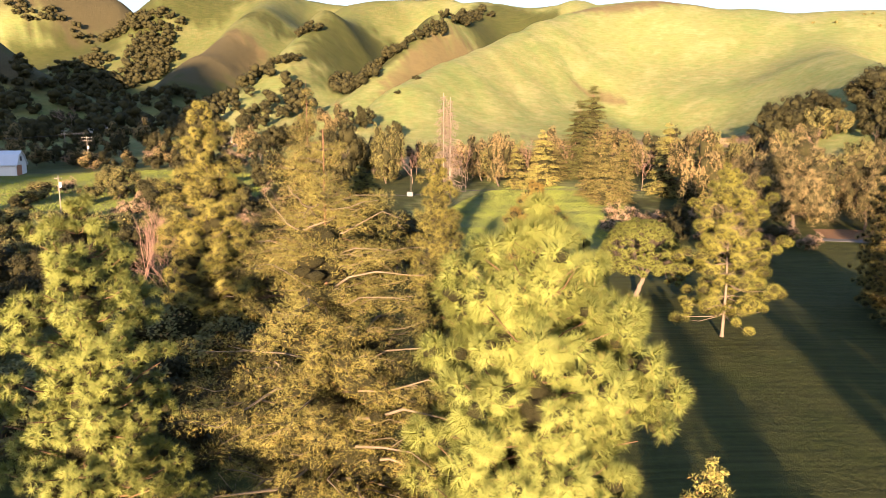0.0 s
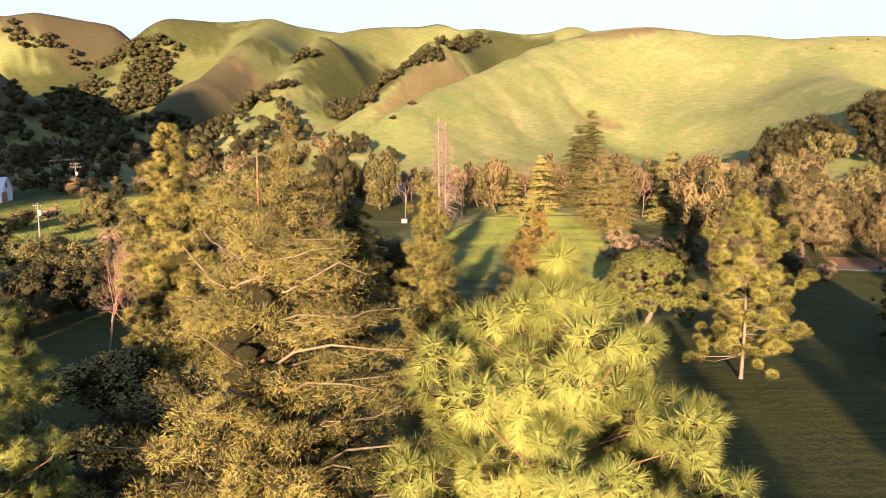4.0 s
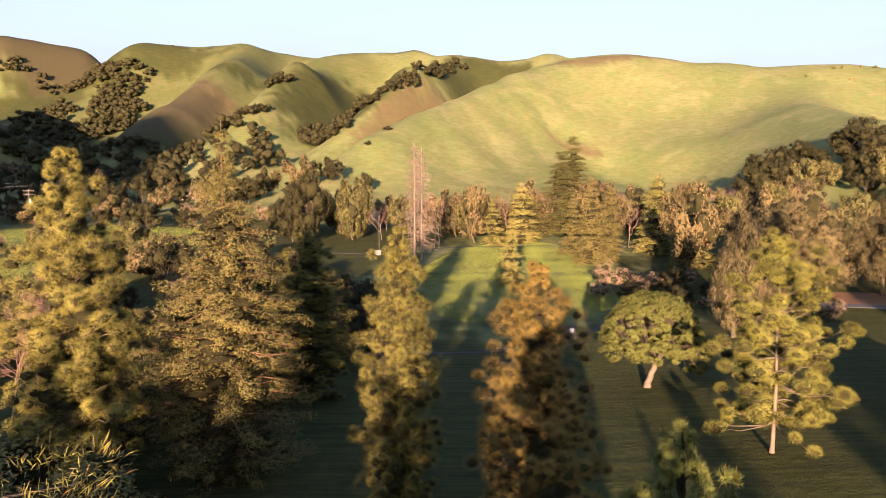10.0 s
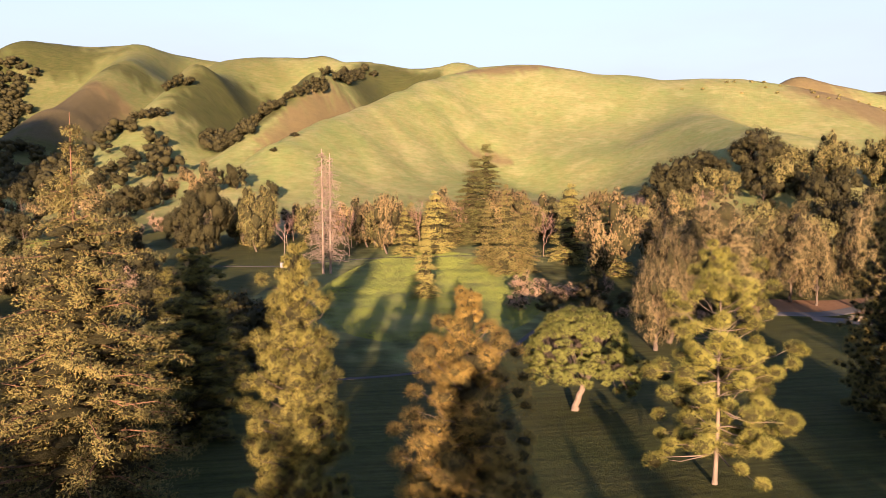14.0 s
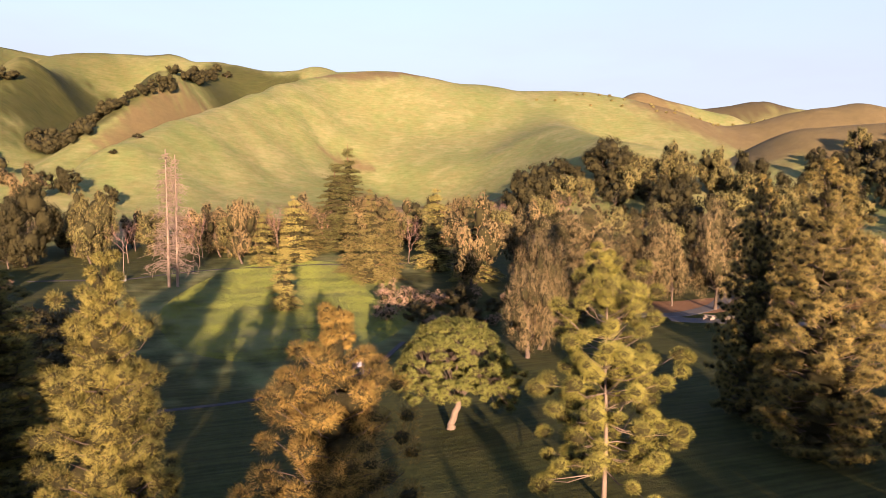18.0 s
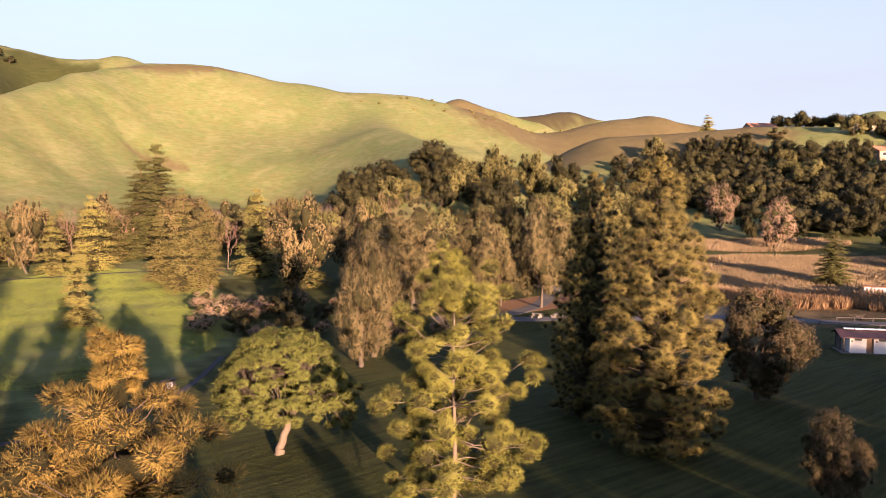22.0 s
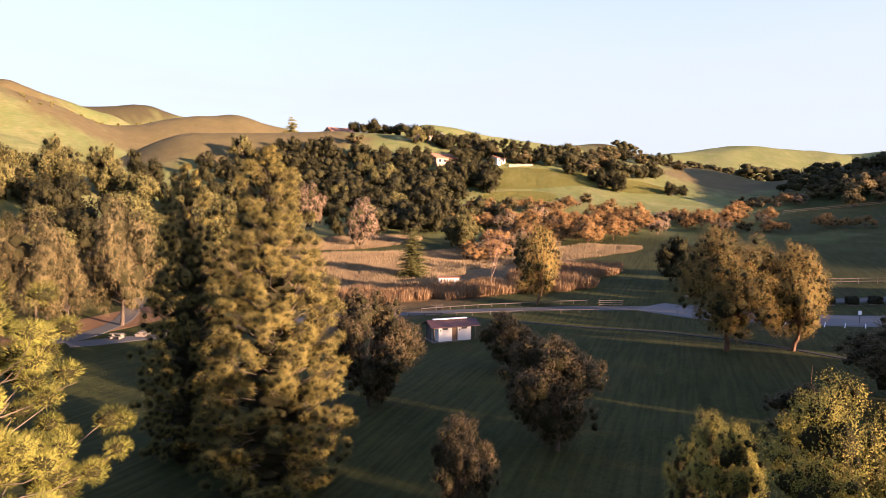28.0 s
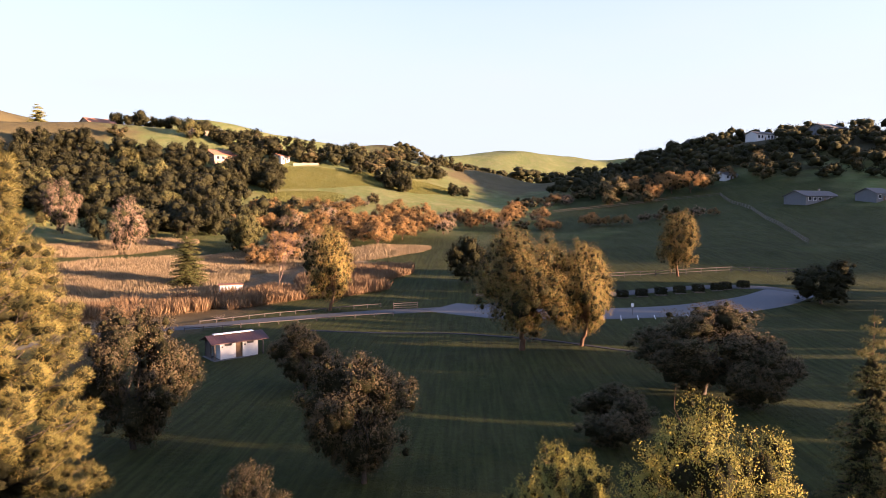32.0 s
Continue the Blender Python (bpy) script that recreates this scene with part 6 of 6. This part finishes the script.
fence("pasture_fence", "long pale wooden rail fence running up the pasture", [(210.8, -52.5), (245.7, -60.5), (287.0, -68.2), (327, -71)], 3.2, 1.4, 3, GREY_WOOD)
fence("upper_fence", "dark rail fence along the top of the pasture", [(327, -71), (330, -48), (324, -17), (317, 3.5)], 4.0, 1.3, 2, DARK_WOOD)
fence("paddock_fence", "low dark rail fence beyond the car park", [(160, 30), (166, 8), (170, -16), (166, -34)], 3.2, 1.2, 2, DARK_WOOD)
fence("road_barrier", "low log rail along the park road", [(124.5, 84), (131, 73), (134.5, 66), (138, 57)], 2.4, 0.6, 1, DARK_WOOD, "barrier")
fence("lawn_barrier", "low log rail between lawn and road", [(118.5, 84), (122.5, 74), (127, 63), (130, 54)], 2.4, 0.55, 1, DARK_WOOD, "barrier")
fence("road_gate", "dark wooden gate across the park road", [(135.6, 54.5), (136.8, 50.5)], 4.1, 1.1, 3, DARK_WOOD, "gate")


def utility_pole(x, y, h, arm, label, turn=0, box_at=0.0):
    ob = thing("utility_pole", x, y, float(land(x, y)) - 0.5, label, "utility pole", "utility poles", turn=turn)
    part("pole", pole(bmesh.new(), 0, 0, 0, h + 0.5, 0.17, 0.11), GREY_WOOD, ob)
    for k, z in enumerate((h - 0.2, h - 1.3)[: 2 if arm > 2 else 1]):
        bar = part("cross_arm", boxed(0, 0.14, z, arm, 0.12, 0.14), GREY_WOOD, ob)
        for q in (-0.46, -0.2, 0.2, 0.46):
            part("insulator", pole(bmesh.new(), q * arm, 0.14, z + 0.14, 0.16, 0.05, 0.03), WHITE_METAL, bar)
    if box_at:
        part("meter_box", pole(bmesh.new(), 0.3, 0, box_at, 1.0, 0.28, 0.28, 12), WHITE_METAL, ob, "pale grey transformer can")
    return ob


utility_pole(-118.6, 252.5, 11.5, 3.2, "tall utility pole with two cross arms", 20, 7.5)
utility_pole(-73.5, 143.0, 9.5, 1.6, "weathered utility pole with a transformer can", 60, 7.6)
utility_pole(-150.0, 300.0, 11.0, 2.4, "utility pole at the edge of the woods", 30)
for x, y in [(-360, 700), (-352, 655)]:
    utility_pole(x, y, 12.0, 2.0, "distant utility pole on the hillside", 30)


def wire(name, a, b, sag, label):
    w = Wood()
    rs = np.random.RandomState(3)
    w.limb(bent(rs, a, b, 14, sag, 0.0), 0.02, 0.02, 4)
    tagged(new(name, w.mesh(name, DARK_PAINT if "dark" in label else STRAW)), label, "cable")


wire("power_cable", (-73.5, 143.0, 10.8), (-150.0, 118.0, 6.0), 0.05, "pale sagging service cable over the meadow")
for k in (-1.4, 0.0, 1.4):
    wire("power_cable", (-118.6 + k, 252.5, 21.0), (-260.0 + k, 262.0, 24.0), 0.03, "thin dark overhead power cable")
    wire("power_cable", (-118.6 + k, 252.5, 21.0), (-150.0 + k, 300.0, 24.0), 0.03, "thin dark overhead power cable")


def notice_board(x, y, turn):
    ob = thing("notice_board", x, y, float(land(x, y)) - 0.1, "dark wooden notice board with a pale sheet by the path", "notice board", turn=turn)
    for sx in (-1, 1):
        part("post", boxed(sx * 0.6, 0, 0, 0.12, 0.12, 1.9), DARK_WOOD, ob)
    board = part("board", boxed(0, 0, 0.8, 1.2, 0.08, 1.0), DARK_WOOD, ob)
    part("sheet", boxed(0.1, -0.05, 1.0, 0.6, 0.02, 0.6), WHITE_METAL, board)
    part("cap", boxed(0, 0, 1.85, 1.5, 0.4, 0.06), DARK_WOOD, ob)


notice_board(23.9, 102.6, 10)


def white_cabinet(x, y):
    ob = thing("utility_cabinet", x, y, float(land(x, y)) - 0.05, "pale utility cabinet beside the far path", "cabinet")
    part("body", boxed(0, 0, 0, 1.5, 0.8, 1.1, 0.03), GREY_WALL, ob)
    part("lid", boxed(0, 0, 1.1, 1.6, 0.9, 0.08), GREY_ROOF, ob)
    part("post", pole(bmesh.new(), 0.3, 0.7, 0, 9.0, 0.06, 0.04), GREY_WOOD, ob, "thin tall grey pole")


white_cabinet(-2.8, 181.5)


def picnic_table(x, y, turn):
    ob = thing("picnic_table", x, y, float(land(x, y)), "grey wooden picnic table under the gum trees", "picnic table", "picnic tables", turn=turn)
    for k in range(4):
        part("top_plank", boxed(0, (k - 1.5) * 0.19, 0.72, 1.8, 0.18, 0.05), GREY_WOOD, ob)
    for sy in (-1, 1):
        part("bench", boxed(0, sy * 0.75, 0.42, 1.8, 0.26, 0.05), GREY_WOOD, ob)
    for sx in (-1, 1):
        part("leg_frame", boxed(sx * 0.6, 0, 0, 0.08, 1.6, 0.42), GREY_WOOD, ob)
        part("leg", boxed(sx * 0.6, 0, 0.42, 0.08, 0.5, 0.3), GREY_WOOD, ob)


for x, y, turn in [(88.8, 112.6, 20), (91.5, 110.5, 70), (86.0, 114.5, 110)]:
    picnic_table(x, y, turn)


def shed():
    x, y = 149.5, 87.5
    ob = thing("field_shed", x, y, float(land(x, y)) - 0.1, "small pale blue and white field shed in the reeds", "shed", turn=-65)
    part("body", boxed(0, 0, 0, 4.2, 2.4, 2.1), WHITE_WALL, ob)
    for k in range(5):
        part("panel", boxed(-1.7 + k * 0.62, -1.22, 0.2, 0.28, 0.05, 1.7), GREY_WALL, ob, "blue grey door panel")
    part("roof", boxed(0, 0, 2.1, 4.6, 2.8, 0.12), TILE_ROOF, ob)


shed()


def log(x, y, turn, length, r):
    ob = thing("fallen_log", x, y, float(land(x, y)), "pale fallen log lying on the grass", "log", "fallen logs", turn=turn)
    w = Wood()
    rs = np.random.RandomState(int(x))
    w.limb(bent(rs, (-length / 2, 0, r * 0.8), (length / 2, 0, r * 0.8), 7, 0, 0.02), r, r * 0.7, 8)
    for k in range(4):
        p = np.array([rs.uniform(-0.4, 0.4) * length, 0, r])
        w.limb(bent(rs, p, p + np.array([rs.normal() * 0.5, rs.normal() * 0.8, rs.uniform(0.3, 1.0)]), 4), r * 0.3, r * 0.08, 4)
    part("stem", w.mesh("stem", BARK_DEAD), None, ob)


for x, y, turn, n, r in [(148.3, 38.0, -70, 4.5, 0.25), (128, 82, 40, 3, 0.2)]:
    log(x, y, turn, n, r)
